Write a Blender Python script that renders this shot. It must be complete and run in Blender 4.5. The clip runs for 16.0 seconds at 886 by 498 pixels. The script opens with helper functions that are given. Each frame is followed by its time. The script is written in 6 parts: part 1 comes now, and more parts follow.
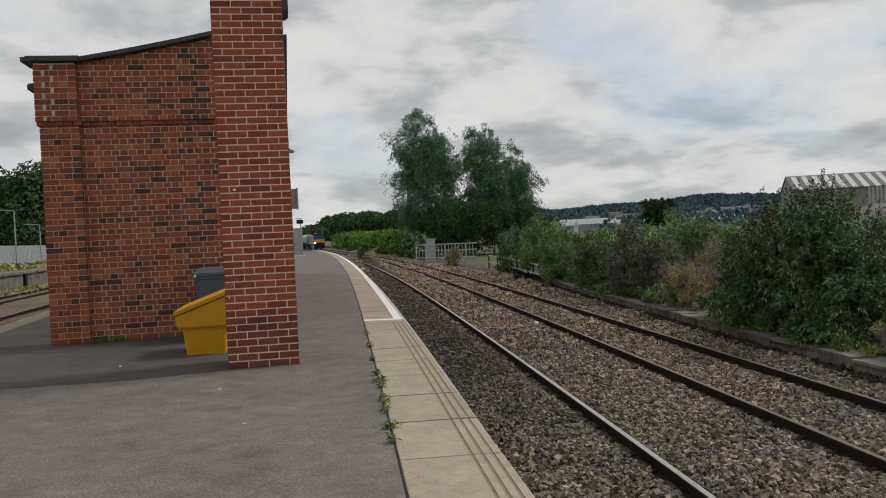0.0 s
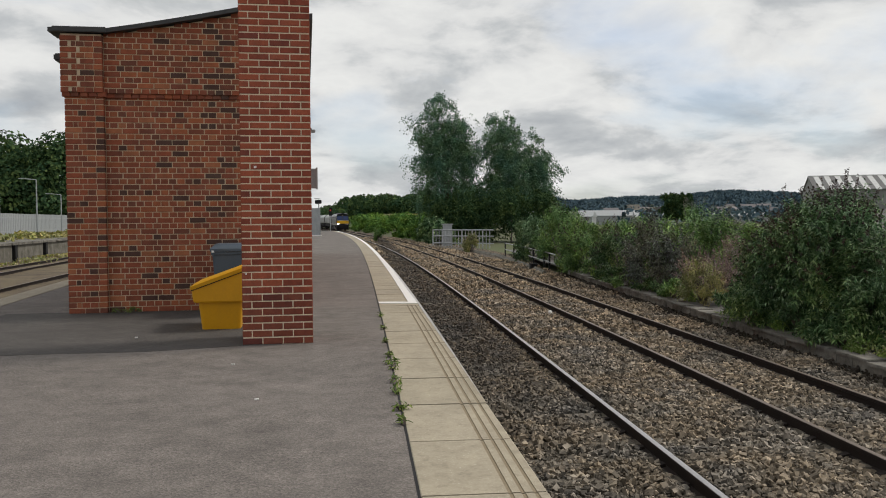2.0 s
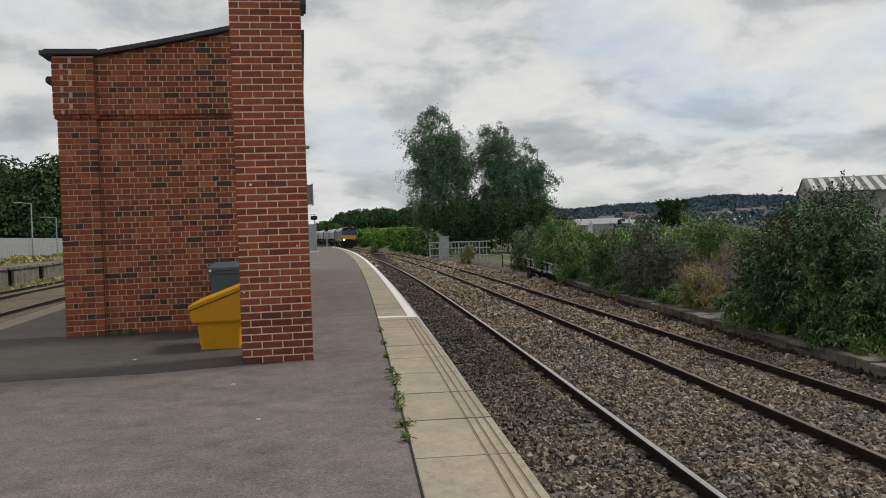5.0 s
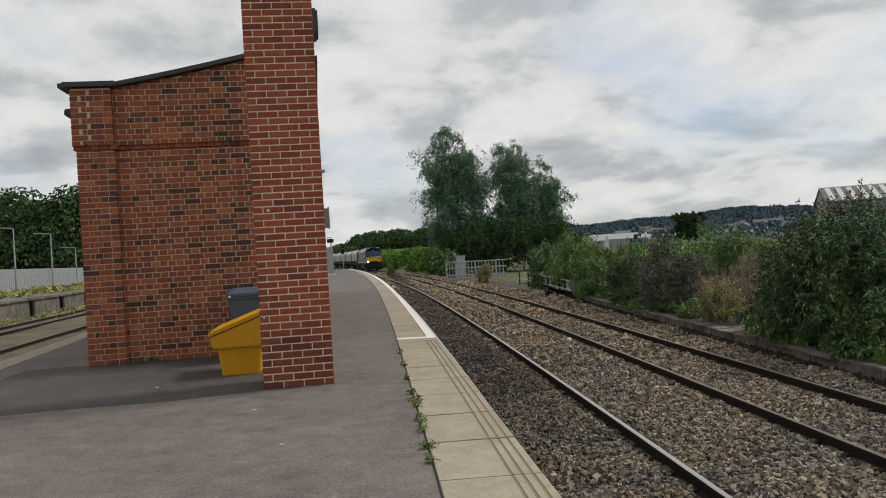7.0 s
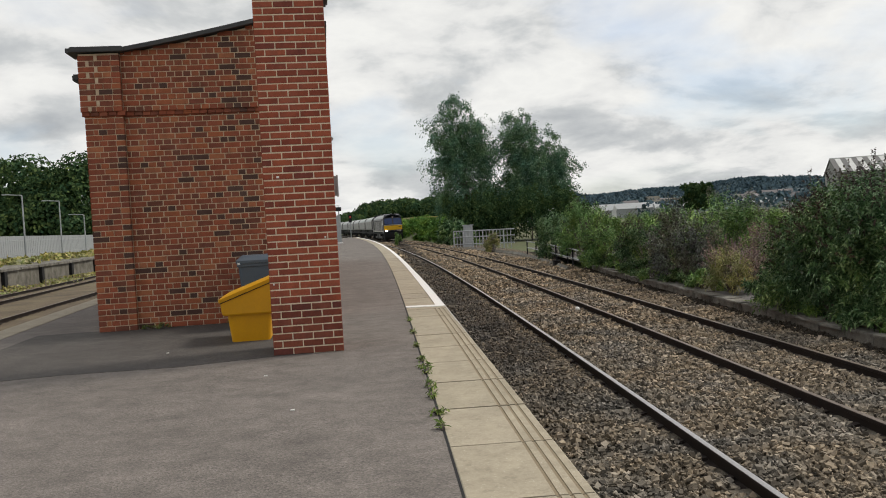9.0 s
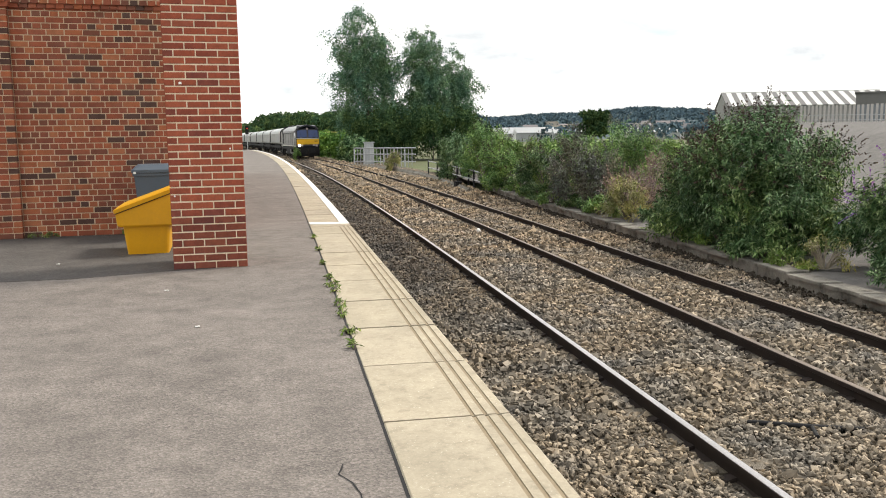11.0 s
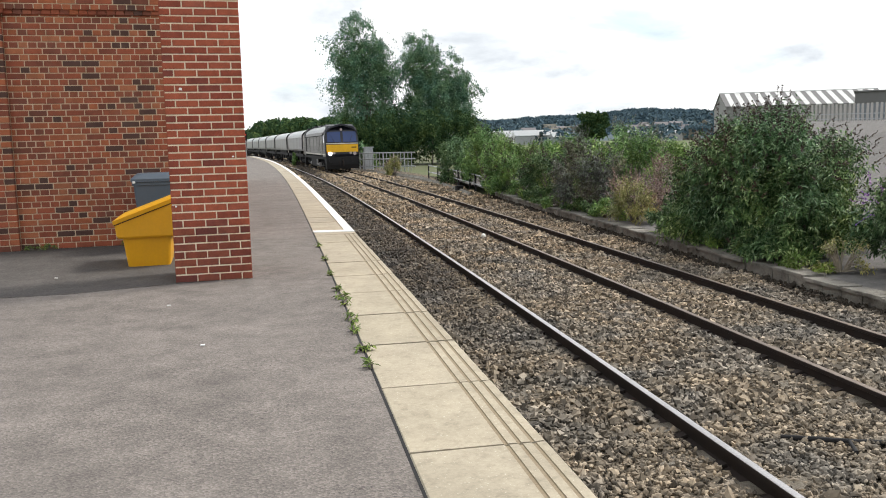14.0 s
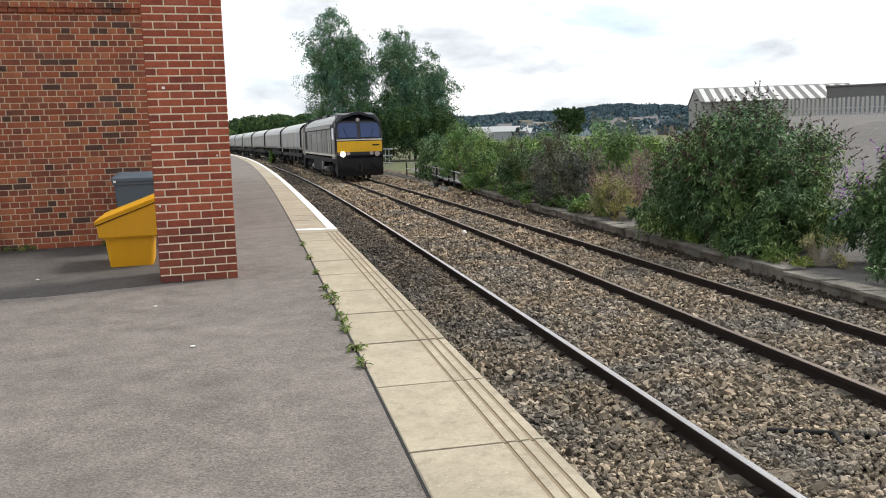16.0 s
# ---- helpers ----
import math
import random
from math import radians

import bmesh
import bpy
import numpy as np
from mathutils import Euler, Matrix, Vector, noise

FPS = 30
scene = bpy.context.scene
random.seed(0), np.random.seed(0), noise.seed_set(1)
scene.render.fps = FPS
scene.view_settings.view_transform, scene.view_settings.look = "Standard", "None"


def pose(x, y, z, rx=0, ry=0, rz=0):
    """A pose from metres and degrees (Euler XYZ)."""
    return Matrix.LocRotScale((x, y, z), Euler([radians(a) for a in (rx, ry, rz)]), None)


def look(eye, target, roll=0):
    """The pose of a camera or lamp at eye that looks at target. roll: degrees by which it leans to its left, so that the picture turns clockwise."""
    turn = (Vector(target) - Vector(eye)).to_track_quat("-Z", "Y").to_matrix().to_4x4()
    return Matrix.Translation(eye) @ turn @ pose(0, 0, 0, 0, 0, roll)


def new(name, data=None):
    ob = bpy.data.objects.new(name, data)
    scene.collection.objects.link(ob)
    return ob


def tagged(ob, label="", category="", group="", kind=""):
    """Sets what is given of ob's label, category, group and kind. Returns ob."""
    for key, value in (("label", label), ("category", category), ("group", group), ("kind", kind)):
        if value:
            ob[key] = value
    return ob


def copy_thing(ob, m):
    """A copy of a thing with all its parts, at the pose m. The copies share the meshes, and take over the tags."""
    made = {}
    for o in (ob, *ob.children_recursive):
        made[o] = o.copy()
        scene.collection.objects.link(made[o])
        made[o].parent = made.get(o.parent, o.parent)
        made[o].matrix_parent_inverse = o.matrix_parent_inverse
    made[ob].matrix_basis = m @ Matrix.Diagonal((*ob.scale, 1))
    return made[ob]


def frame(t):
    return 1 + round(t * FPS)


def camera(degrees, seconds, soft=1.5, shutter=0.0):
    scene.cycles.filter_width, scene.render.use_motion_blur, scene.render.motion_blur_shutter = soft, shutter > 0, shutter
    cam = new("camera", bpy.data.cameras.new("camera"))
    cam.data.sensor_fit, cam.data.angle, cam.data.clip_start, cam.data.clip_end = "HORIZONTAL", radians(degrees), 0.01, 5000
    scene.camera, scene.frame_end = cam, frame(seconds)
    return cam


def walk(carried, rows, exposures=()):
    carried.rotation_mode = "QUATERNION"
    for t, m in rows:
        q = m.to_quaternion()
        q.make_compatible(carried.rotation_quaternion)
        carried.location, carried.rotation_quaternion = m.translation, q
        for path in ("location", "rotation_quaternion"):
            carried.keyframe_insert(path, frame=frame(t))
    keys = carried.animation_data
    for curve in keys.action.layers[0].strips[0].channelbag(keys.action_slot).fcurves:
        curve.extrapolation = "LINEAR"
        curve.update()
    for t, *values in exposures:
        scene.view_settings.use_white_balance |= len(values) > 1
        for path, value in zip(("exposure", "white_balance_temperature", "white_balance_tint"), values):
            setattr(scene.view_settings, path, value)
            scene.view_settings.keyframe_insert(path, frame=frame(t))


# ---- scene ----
cam = camera(55.0, 16.0, soft=1.0)

PATH = [
    (0, (0.118, -0.211, 1.4), (0.475, 1.756, 1.364), -2.7),
    (0.5, (0.117, -0.213, 1.391), (0.479, 1.754, 1.338), -2.1),
    (1, (0.117, -0.203, 1.39), (0.484, 1.762, 1.335), 0.5),
    (1.5, (0.113, -0.221, 1.385), (0.448, 1.75, 1.316), 0.9),
    (2, (0.111, -0.215, 1.394), (0.429, 1.759, 1.325), -0.4),
    (2.5, (0.113, -0.224, 1.4), (0.427, 1.75, 1.34), -2.2),
    (3, (0.111, -0.238, 1.417), (0.448, 1.733, 1.365), -1.6),
    (5.5, (0.09, -0.144, 1.395), (0.411, 1.829, 1.366), -2.2),
    (6, (0.079, -0.177, 1.41), (0.403, 1.797, 1.41), -3.1),
    (6.5, (0.079, -0.159, 1.41), (0.398, 1.816, 1.416), -4.4),
    (7, (0.082, -0.169, 1.408), (0.373, 1.81, 1.416), -3.5),
    (7.5, (0.079, -0.166, 1.4), (0.377, 1.812, 1.406), -3.5),
    (8, (0.08, -0.181, 1.399), (0.347, 1.801, 1.385), -3.3),
    (10.5, (-0.032, -0.038, 1.388), (0.306, 1.922, 1.178), -3.3),
    (11, (-0.053, -0.028, 1.402), (0.442, 1.892, 1.14), -0.7),
    (11.5, (-0.021, 0.013, 1.424), (0.454, 1.941, 1.189), -1.4),
    (12, (0.061, 0.06, 1.403), (0.489, 2.002, 1.192), -1.9),
    (12.5, (0.069, 0.106, 1.405), (0.462, 2.054, 1.171), -1.9),
    (13, (0.045, 0.229, 1.389), (0.436, 2.175, 1.137), -0.7),
    (13.5, (-0.053, 0.306, 1.411), (0.429, 2.231, 1.159), 0.1),
    (14, (-0.096, 0.334, 1.412), (0.401, 2.255, 1.159), -1.4),
    (14.5, (-0.095, 0.327, 1.422), (0.394, 2.248, 1.161), -0.3),
    (15, (-0.07, 0.307, 1.401), (0.405, 2.23, 1.132), -3.1),
    (15.5, (-0.112, 0.338, 1.412), (0.414, 2.248, 1.133), -2.5),
    (16, (-0.188, 0.353, 1.43), (0.36, 2.259, 1.167), -1.7),
]
walk(cam, [(t, look(eye, target, roll)) for t, eye, target, roll in PATH],
     exposures=[(t, stops, 6800 if t < 9 else 7000 if t < 13 else 6650, 10) for t, stops in (
         (0, -0.17), (0.5, 0.06), (1, -0.02), (1.5, 0.2), (2.5, -0.24), (3, -0.3), (5.5, -0.08), (6, -0.36), (6.5, 0.0), (7, -0.06), (7.5, 0.04), (8, 0.06),
         (10.3, 0.6), (10.5, 0.72), (11, 1.04), (11.5, 0.58), (12, 0.36), (12.5, 0.7), (13, 0.7), (13.5, 0.9), (14.5, 0.9), (15, 0.88), (15.5, 1.03), (16, 0.82))])

# ---- light: bright overcast with broken cloud ----
world = bpy.data.worlds.new("overcast_sky")
scene.world = world
world.use_nodes = True
SUN_EL, SUN_AZ = 48.0, 75.0


def build_world():
    nt = world.node_tree
    nt.nodes.clear()
    N, L = nt.nodes.new, nt.links.new
    out = N("ShaderNodeOutputWorld")
    sky = N("ShaderNodeTexSky")
    sky.sky_type = "NISHITA"
    sky.sun_disc = False
    sky.sun_elevation, sky.sun_rotation = radians(SUN_EL), radians(SUN_AZ)
    blue = N("ShaderNodeBackground")
    blue.inputs["Strength"].default_value = 0.11
    cool = N("ShaderNodeMix")
    cool.data_type, cool.blend_type = "RGBA", "MULTIPLY"
    cool.inputs[0].default_value, cool.inputs[7].default_value = 1.0, (0.86, 0.96, 1.12, 1)
    L(sky.outputs[0], cool.inputs[6])
    L(cool.outputs[2], blue.inputs["Color"])
    co = N("ShaderNodeTexCoord")
    sep = N("ShaderNodeSeparateXYZ")
    L(co.outputs["Generated"], sep.inputs[0])
    up = N("ShaderNodeMath")
    up.operation = "MAXIMUM"
    L(sep.outputs[2], up.inputs[0])
    up.inputs[1].default_value = 0.0
    lift = N("ShaderNodeMath")
    lift.operation = "ADD"
    L(up.outputs[0], lift.inputs[0])
    lift.inputs[1].default_value = 0.30
    flat = N("ShaderNodeCombineXYZ")
    for i in range(2):
        d = N("ShaderNodeMath")
        d.operation = "DIVIDE"
        L(sep.outputs[i], d.inputs[0])
        L(lift.outputs[0], d.inputs[1])
        L(d.outputs[0], flat.inputs[i])

    def clouds(scale, detail, rough, ofs, dist=0.0):
        mp = N("ShaderNodeMapping")
        mp.inputs["Location"].default_value = ofs
        L(flat.outputs[0], mp.inputs[0])
        n = N("ShaderNodeTexNoise")
        n.inputs["Scale"].default_value = scale
        n.inputs["Detail"].default_value = detail
        n.inputs["Roughness"].default_value = rough
        n.inputs["Distortion"].default_value = dist
        L(mp.outputs[0], n.inputs["Vector"])
        return n.outputs["Fac"]

    def ramp(fac, stops):
        r = N("ShaderNodeValToRGB")
        L(fac, r.inputs[0])
        e = r.color_ramp.elements
        e[0].position, e[0].color = stops[0][0], (*stops[0][1], 1)
        e[1].position, e[1].color = stops[-1][0], (*stops[-1][1], 1)
        for p, c in stops[1:-1]:
            e.new(p).color = (*c, 1)
        return r.outputs[0]

    tone = ramp(clouds(3.0, 9, 0.56, (3.1, 1.7, 0), 0.2),
                [(0.30, (0.46, 0.50, 0.55)), (0.42, (0.62, 0.66, 0.70)), (0.50, (0.82, 0.85, 0.88)), (0.60, (0.92, 0.95, 0.97)), (0.72, (0.84, 0.87, 0.90))])
    white = N("ShaderNodeBackground")
    white.inputs["Strength"].default_value = 0.85
    L(tone, white.inputs["Color"])
    gaps = ramp(clouds(1.3, 6, 0.5, (7.3, 2.2, 0), 0.2), [(0.36, (0.58, 0.58, 0.58)), (0.49, (1, 1, 1))])
    mix = N("ShaderNodeMixShader")
    L(gaps, mix.inputs[0])
    L(blue.outputs[0], mix.inputs[1])
    L(white.outputs[0], mix.inputs[2])
    L(mix.outputs[0], out.inputs["Surface"])


build_world()
sun_data = bpy.data.lights.new("sun", "SUN")
sun_data.energy, sun_data.angle, sun_data.color = 1.9, radians(14), (1.0, 0.95, 0.88)
sun = new("sun", sun_data)
sun.matrix_basis = look((30 * math.sin(radians(SUN_AZ)), 30 * math.cos(radians(SUN_AZ)), 30 * math.tan(radians(SUN_EL))), (0, 0, 0))

# ---- materials ----


class Mat:
    """A small node-graph writer round one Principled shader."""

    def __init__(self, name, rough=0.8, metal=0.0, spec=0.4):
        self.m = bpy.data.materials.new(name)
        self.m.use_nodes = True
        self.nt = self.m.node_tree
        self.p = self.nt.nodes["Principled BSDF"]
        self.p.inputs["Roughness"].default_value = rough
        self.p.inputs["Metallic"].default_value = metal
        self.p.inputs["Specular IOR Level"].default_value = spec
        self.co = self.nt.nodes.new("ShaderNodeTexCoord").outputs["Object"]

    def node(self, kind):
        return self.nt.nodes.new(kind)

    def link(self, a, b):
        self.nt.links.new(a, b)

    def world_place(self):
        self.co = self.node("ShaderNodeNewGeometry").outputs["Position"]
        return self

    def noise(self, scale, detail=6, rough=0.6, stretch=None):
        n = self.node("ShaderNodeTexNoise")
        n.inputs["Scale"].default_value, n.inputs["Detail"].default_value, n.inputs["Roughness"].default_value = scale, detail, rough
        src = self.co
        if stretch:
            mp = self.node("ShaderNodeMapping")
            mp.inputs["Scale"].default_value = stretch
            self.link(src, mp.inputs[0])
            src = mp.outputs[0]
        self.link(src, n.inputs["Vector"])
        return n.outputs["Fac"]

    def cells(self, scale, out="Color"):
        v = self.node("ShaderNodeTexVoronoi")
        v.inputs["Scale"].default_value = scale
        self.link(self.co, v.inputs["Vector"])
        return v.outputs[out]

    def random(self, island=False):
        if island:
            return self.node("ShaderNodeNewGeometry").outputs["Random Per Island"]
        return self.node("ShaderNodeObjectInfo").outputs["Random"]

    def ramp(self, fac, stops, steps=False):
        r = self.node("ShaderNodeValToRGB")
        self.link(fac, r.inputs[0])
        if steps:
            r.color_ramp.interpolation = "CONSTANT"
        e = r.color_ramp.elements
        e[0].position, e[0].color = stops[0][0], (*stops[0][1], 1)
        e[1].position, e[1].color = stops[-1][0], (*stops[-1][1], 1)
        for p, c in stops[1:-1]:
            e.new(p).color = (*c, 1)
        return r.outputs[0]

    def mix(self, a, b, fac, mode="MIX"):
        x = self.node("ShaderNodeMix")
        x.data_type, x.blend_type = "RGBA", mode
        for sock, v in ((x.inputs[0], fac), (x.inputs[6], a), (x.inputs[7], b)):
            if isinstance(v, (int, float)):
                sock.default_value = v
            elif isinstance(v, tuple):
                sock.default_value = (*v, 1)
            else:
                self.link(v, sock)
        return x.outputs[2]

    def color(self, c):
        if isinstance(c, tuple):
            self.p.inputs["Base Color"].default_value = (*c, 1)
        else:
            self.link(c, self.p.inputs["Base Color"])
        return self

    def rough(self, fac, lo, hi):
        mr = self.node("ShaderNodeMapRange")
        mr.inputs[3].default_value, mr.inputs[4].default_value = lo, hi
        self.link(fac, mr.inputs[0])
        self.link(mr.outputs[0], self.p.inputs["Roughness"])
        return self

    def bump(self, h, strength=0.4, dist=0.01):
        b = self.node("ShaderNodeBump")
        b.inputs["Strength"].default_value, b.inputs["Distance"].default_value = strength, dist
        self.link(h, b.inputs["Height"])
        self.link(b.outputs[0], self.p.inputs["Normal"])
        return self


def grey(v, tint=(1, 1, 1)):
    return tuple(v * t for t in tint)


def painted(name, c, rough=0.5, metal=0.0, dirt=0.35, scale=3.0, dirt_c=(0.10, 0.085, 0.07), grain=0.2):
    """Paint or bare metal with dust and streaks."""
    m = Mat(name, rough, metal)
    streak = m.noise(scale, 6, 0.65, (1, 1, 0.35))
    fine = m.noise(scale * 14, 4, 0.6)
    f = m.ramp(streak, [(0.42, (0, 0, 0)), (0.78, (dirt, dirt, dirt))])
    base = m.mix(c, m.ramp(fine, [(0.3, grey(1 - grain)), (0.75, grey(1 + grain))]), 1.0, "MULTIPLY")
    m.color(m.mix(base, dirt_c, f)).rough(fine, max(rough - 0.1, 0.05), min(rough + 0.15, 1))
    return m.m


def asphalt(name, lo, hi, tint=(1.0, 0.95, 0.92)):
    m = Mat(name, 0.9).world_place()
    big, mid = m.noise(0.55, 5, 0.6), m.noise(3.5, 6, 0.65)
    stone = m.cells(95)
    blotch = m.ramp(m.noise(1.6, 9, 0.74), [(0.33, grey(0.84)), (0.47, grey(0.99)), (0.66, grey(1.05))])
    base = m.ramp(big, [(0.32, grey(lo, tint)), (0.55, grey((lo + hi) / 2, tint)), (0.72, grey(hi, tint))])
    base = m.mix(base, m.ramp(mid, [(0.3, grey(0.72)), (0.7, grey(1.18))]), 1.0, "MULTIPLY")
    base = m.mix(base, blotch, 1.0, "MULTIPLY")
    bw = m.node("ShaderNodeRGBToBW")
    m.link(stone, bw.inputs[0])
    base = m.mix(base, m.ramp(bw.outputs[0], [(0.2, grey(0.68)), (0.6, grey(1.0)), (0.85, grey(1.35))]), 0.75, "MULTIPLY")
    # open pores and darker chippings, thicker in worn patches
    pores = m.ramp(m.noise(38, 5, 0.75), [(0.36, grey(0.36)), (0.47, grey(0.93)), (0.64, grey(1.06))])
    worn = m.ramp(m.noise(0.8, 5, 0.65), [(0.40, grey(0.15)), (0.62, grey(1.0))])
    base = m.mix(base, pores, worn, "MULTIPLY")
    m.color(base).bump(m.cells(95, "Distance"), 0.55, 0.006)
    return m.m


def brick_mat(name, stops, island=False, spread=0.35, soot=0.3):
    m = Mat(name, 0.88).world_place()
    tone = m.ramp(m.random(island), stops, True)
    blot, fine = m.noise(9, 5, 0.65), m.noise(70, 5, 0.7)
    c = m.mix(tone, m.ramp(blot, [(0.3, grey(0.72)), (0.7, grey(1.25))]), 0.8, "MULTIPLY")
    c = m.mix(c, m.ramp(fine, [(0.3, grey(0.75)), (0.7, grey(1.2))]), spread + 0.35, "MULTIPLY")
    c = m.mix(c, (0.40, 0.34, 0.29), m.ramp(m.noise(1.6, 6, 0.7), [(0.55, grey(0)), (0.8, grey(0.12))]))
    # soot in drifting patches
    c = m.mix(c, (0.045, 0.028, 0.022), m.ramp(m.noise(1.1, 7, 0.72, (1, 1, 0.6)), [(0.50, grey(0)), (0.75, grey(soot))]))
    m.color(c).bump(fine, 0.5, 0.004)
    return m.m


PILLAR_TONES = [(0.0, (0.300, 0.070, 0.036)), (0.25, (0.345, 0.086, 0.044)), (0.5, (0.250, 0.057, 0.032)), (0.75, (0.318, 0.082, 0.045)), (0.93, (0.200, 0.050, 0.034))]
WALL_TONES = [(0.00, (0.300, 0.080, 0.039)), (0.20, (0.239, 0.065, 0.034)), (0.36, (0.348, 0.104, 0.045)), (0.52, (0.272, 0.080, 0.041)), (0.68, (0.203, 0.059, 0.034)), (0.80, (0.080, 0.038, 0.029)), (0.88, (0.162, 0.054, 0.033)), (0.94, (0.376, 0.132, 0.062))]
M_PILLAR = brick_mat("red_facing_brick", PILLAR_TONES)
M_PILLAR_I = brick_mat("red_facing_brick_joined", PILLAR_TONES, True)
M_WALL = brick_mat("old_stock_brick", WALL_TONES, soot=0.45)
M_WALL_I = brick_mat("old_stock_brick_joined", WALL_TONES, True, soot=0.45)
FOOT_TONES = [(p, (r * 0.66, g * 0.72, b * 0.8)) for p, (r, g, b) in PILLAR_TONES]
M_PILLAR_FOOT = brick_mat("darker_engineering_brick", FOOT_TONES)


def mortar_mat(name, a, b):
    m = Mat(name, 0.95).world_place()
    m.color(m.ramp(m.noise(6, 6, 0.7), [(0.3, a), (0.7, b)])).bump(m.noise(120, 4, 0.7), 0.4, 0.003)
    return m.m


M_MORTAR = mortar_mat("pale_mortar", (0.60, 0.51, 0.37), (0.78, 0.69, 0.53))
M_MORTAR_OLD = mortar_mat("weathered_mortar", (0.45, 0.345, 0.24), (0.63, 0.505, 0.37))
M_ASPHALT = asphalt("worn_asphalt", 0.150, 0.215, (1.02, 0.90, 0.81))
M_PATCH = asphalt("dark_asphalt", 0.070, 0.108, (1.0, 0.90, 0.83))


def slab_mat():
    m = Mat("buff_paving_concrete", 0.9).world_place()
    tone = m.ramp(m.random(), [(0.0, (0.350, 0.305, 0.225)), (0.5, (0.385, 0.335, 0.250)), (1.0, (0.33, 0.29, 0.22))])
    c = m.mix(tone, m.ramp(m.noise(2.2, 6, 0.65), [(0.3, grey(0.78)), (0.7, grey(1.12))]), 0.9, "MULTIPLY")
    c = m.mix(c, m.ramp(m.noise(60, 5, 0.7), [(0.3, grey(0.85)), (0.7, grey(1.12))]), 0.9, "MULTIPLY")
    c = m.mix(c, m.ramp(m.noise(11, 7, 0.72), [(0.36, grey(0.80)), (0.48, grey(1.0)), (0.70, grey(1.06))]), 0.9, "MULTIPLY")
    c = m.mix(c, (0.60, 0.56, 0.46), m.ramp(m.noise(85, 2, 0.5), [(0.66, grey(0)), (0.72, grey(0.6))]))
    m.color(c).bump(m.noise(140, 3, 0.7), 0.35, 0.003)
    return m.m


M_SLAB = slab_mat()
# grooves are browner and darker than the slab faces
M_GROOVE = painted("brown_slab_groove", (0.235, 0.185, 0.120), 0.95, 0, 0.35, 6, (0.36, 0.31, 0.22))
M_WHITE = painted("white_road_paint", (0.82, 0.81, 0.79), 0.7, 0, 0.2, 8, (0.4, 0.38, 0.33), 0.08)


def ballast_mat(name, island):
    m = Mat(name, 0.92).world_place()
    patch = m.noise(0.7, 6, 0.62)
    base = m.ramp(patch, [(0.33, (0.138, 0.128, 0.114)), (0.44, (0.180, 0.156, 0.125)), (0.56, (0.208, 0.166, 0.117)), (0.70, (0.166, 0.152, 0.134))])
    if island:
        base = m.mix(base, m.ramp(m.random(True), [(0, grey(0.22)), (0.3, grey(0.75)), (0.7, grey(1.3)), (1, grey(2.3))]), 1.0, "MULTIPLY")
    else:
        bw = m.node("ShaderNodeRGBToBW")
        m.link(m.cells(20), bw.inputs[0])
        # bed colour darkened to put shade into the gaps between loose stones
        base = m.mix(base, m.ramp(bw.outputs[0], [(0.1, grey(0.08)), (0.5, grey(0.36)), (0.9, grey(1.0))]), 1.0, "MULTIPLY")
    # oil and brake dust along the near line past the platform's middle
    sep = m.node("ShaderNodeSeparateXYZ")
    m.link(m.co, sep.inputs[0])

    def calc(op, x, y):
        n = m.node("ShaderNodeMath")
        n.operation = op
        for sock, v in zip(n.inputs, (x, y)):
            if isinstance(v, (int, float)):
                sock.default_value = v
            else:
                m.link(v, sock)
        return n.outputs[0]

    # the base turns lighter and tanner further along the line
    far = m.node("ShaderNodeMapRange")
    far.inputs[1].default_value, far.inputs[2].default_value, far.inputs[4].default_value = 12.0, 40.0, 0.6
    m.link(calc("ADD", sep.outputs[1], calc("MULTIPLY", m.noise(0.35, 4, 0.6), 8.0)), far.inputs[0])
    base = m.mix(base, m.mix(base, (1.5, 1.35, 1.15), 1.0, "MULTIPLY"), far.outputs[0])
    off = calc("SUBTRACT", calc("SUBTRACT", sep.outputs[0], calc("MULTIPLY", sep.outputs[1], 0.066)), 2.25)
    wob = calc("MULTIPLY", calc("SUBTRACT", m.noise(1.4, 5, 0.6), 0.5), 1.2)
    across = calc("ADD", calc("ABSOLUTE", off, 0), wob)
    along = calc("ADD", sep.outputs[1], calc("MULTIPLY", wob, 4.0))
    f1 = m.ramp(across, [(0.50, grey(1)), (0.95, grey(0))])
    mr = m.node("ShaderNodeMapRange")
    mr.inputs[1].default_value, mr.inputs[2].default_value = 8.0, 15.0
    m.link(along, mr.inputs[0])
    base = m.mix(base, (0.045, 0.041, 0.038), calc("MULTIPLY", calc("MULTIPLY", f1, mr.outputs[0]), 0.72))
    m.color(m.mix(base, m.ramp(m.noise(40, 4, 0.7), [(0.3, grey(0.8)), (0.7, grey(1.15))]), 0.8, "MULTIPLY"))
    m.bump(m.cells(20, "Distance") if not island else m.noise(60, 4, 0.6), 0.9 if not island else 0.3, 0.04 if not island else 0.004)
    return m.m


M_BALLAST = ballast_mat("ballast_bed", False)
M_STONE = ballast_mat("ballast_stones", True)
M_RUST = painted("rusty_rail_steel", (0.020, 0.014, 0.012), 0.85, 0.2, 0.4, 5, (0.045, 0.028, 0.019))
M_RAILTOP = painted("polished_rail_head", (0.56, 0.53, 0.50), 0.32, 1.0, 0.2, 4)
M_RAILTOP_DULL = painted("dull_rail_head", (0.22, 0.18, 0.15), 0.5, 0.8, 0.4, 4)


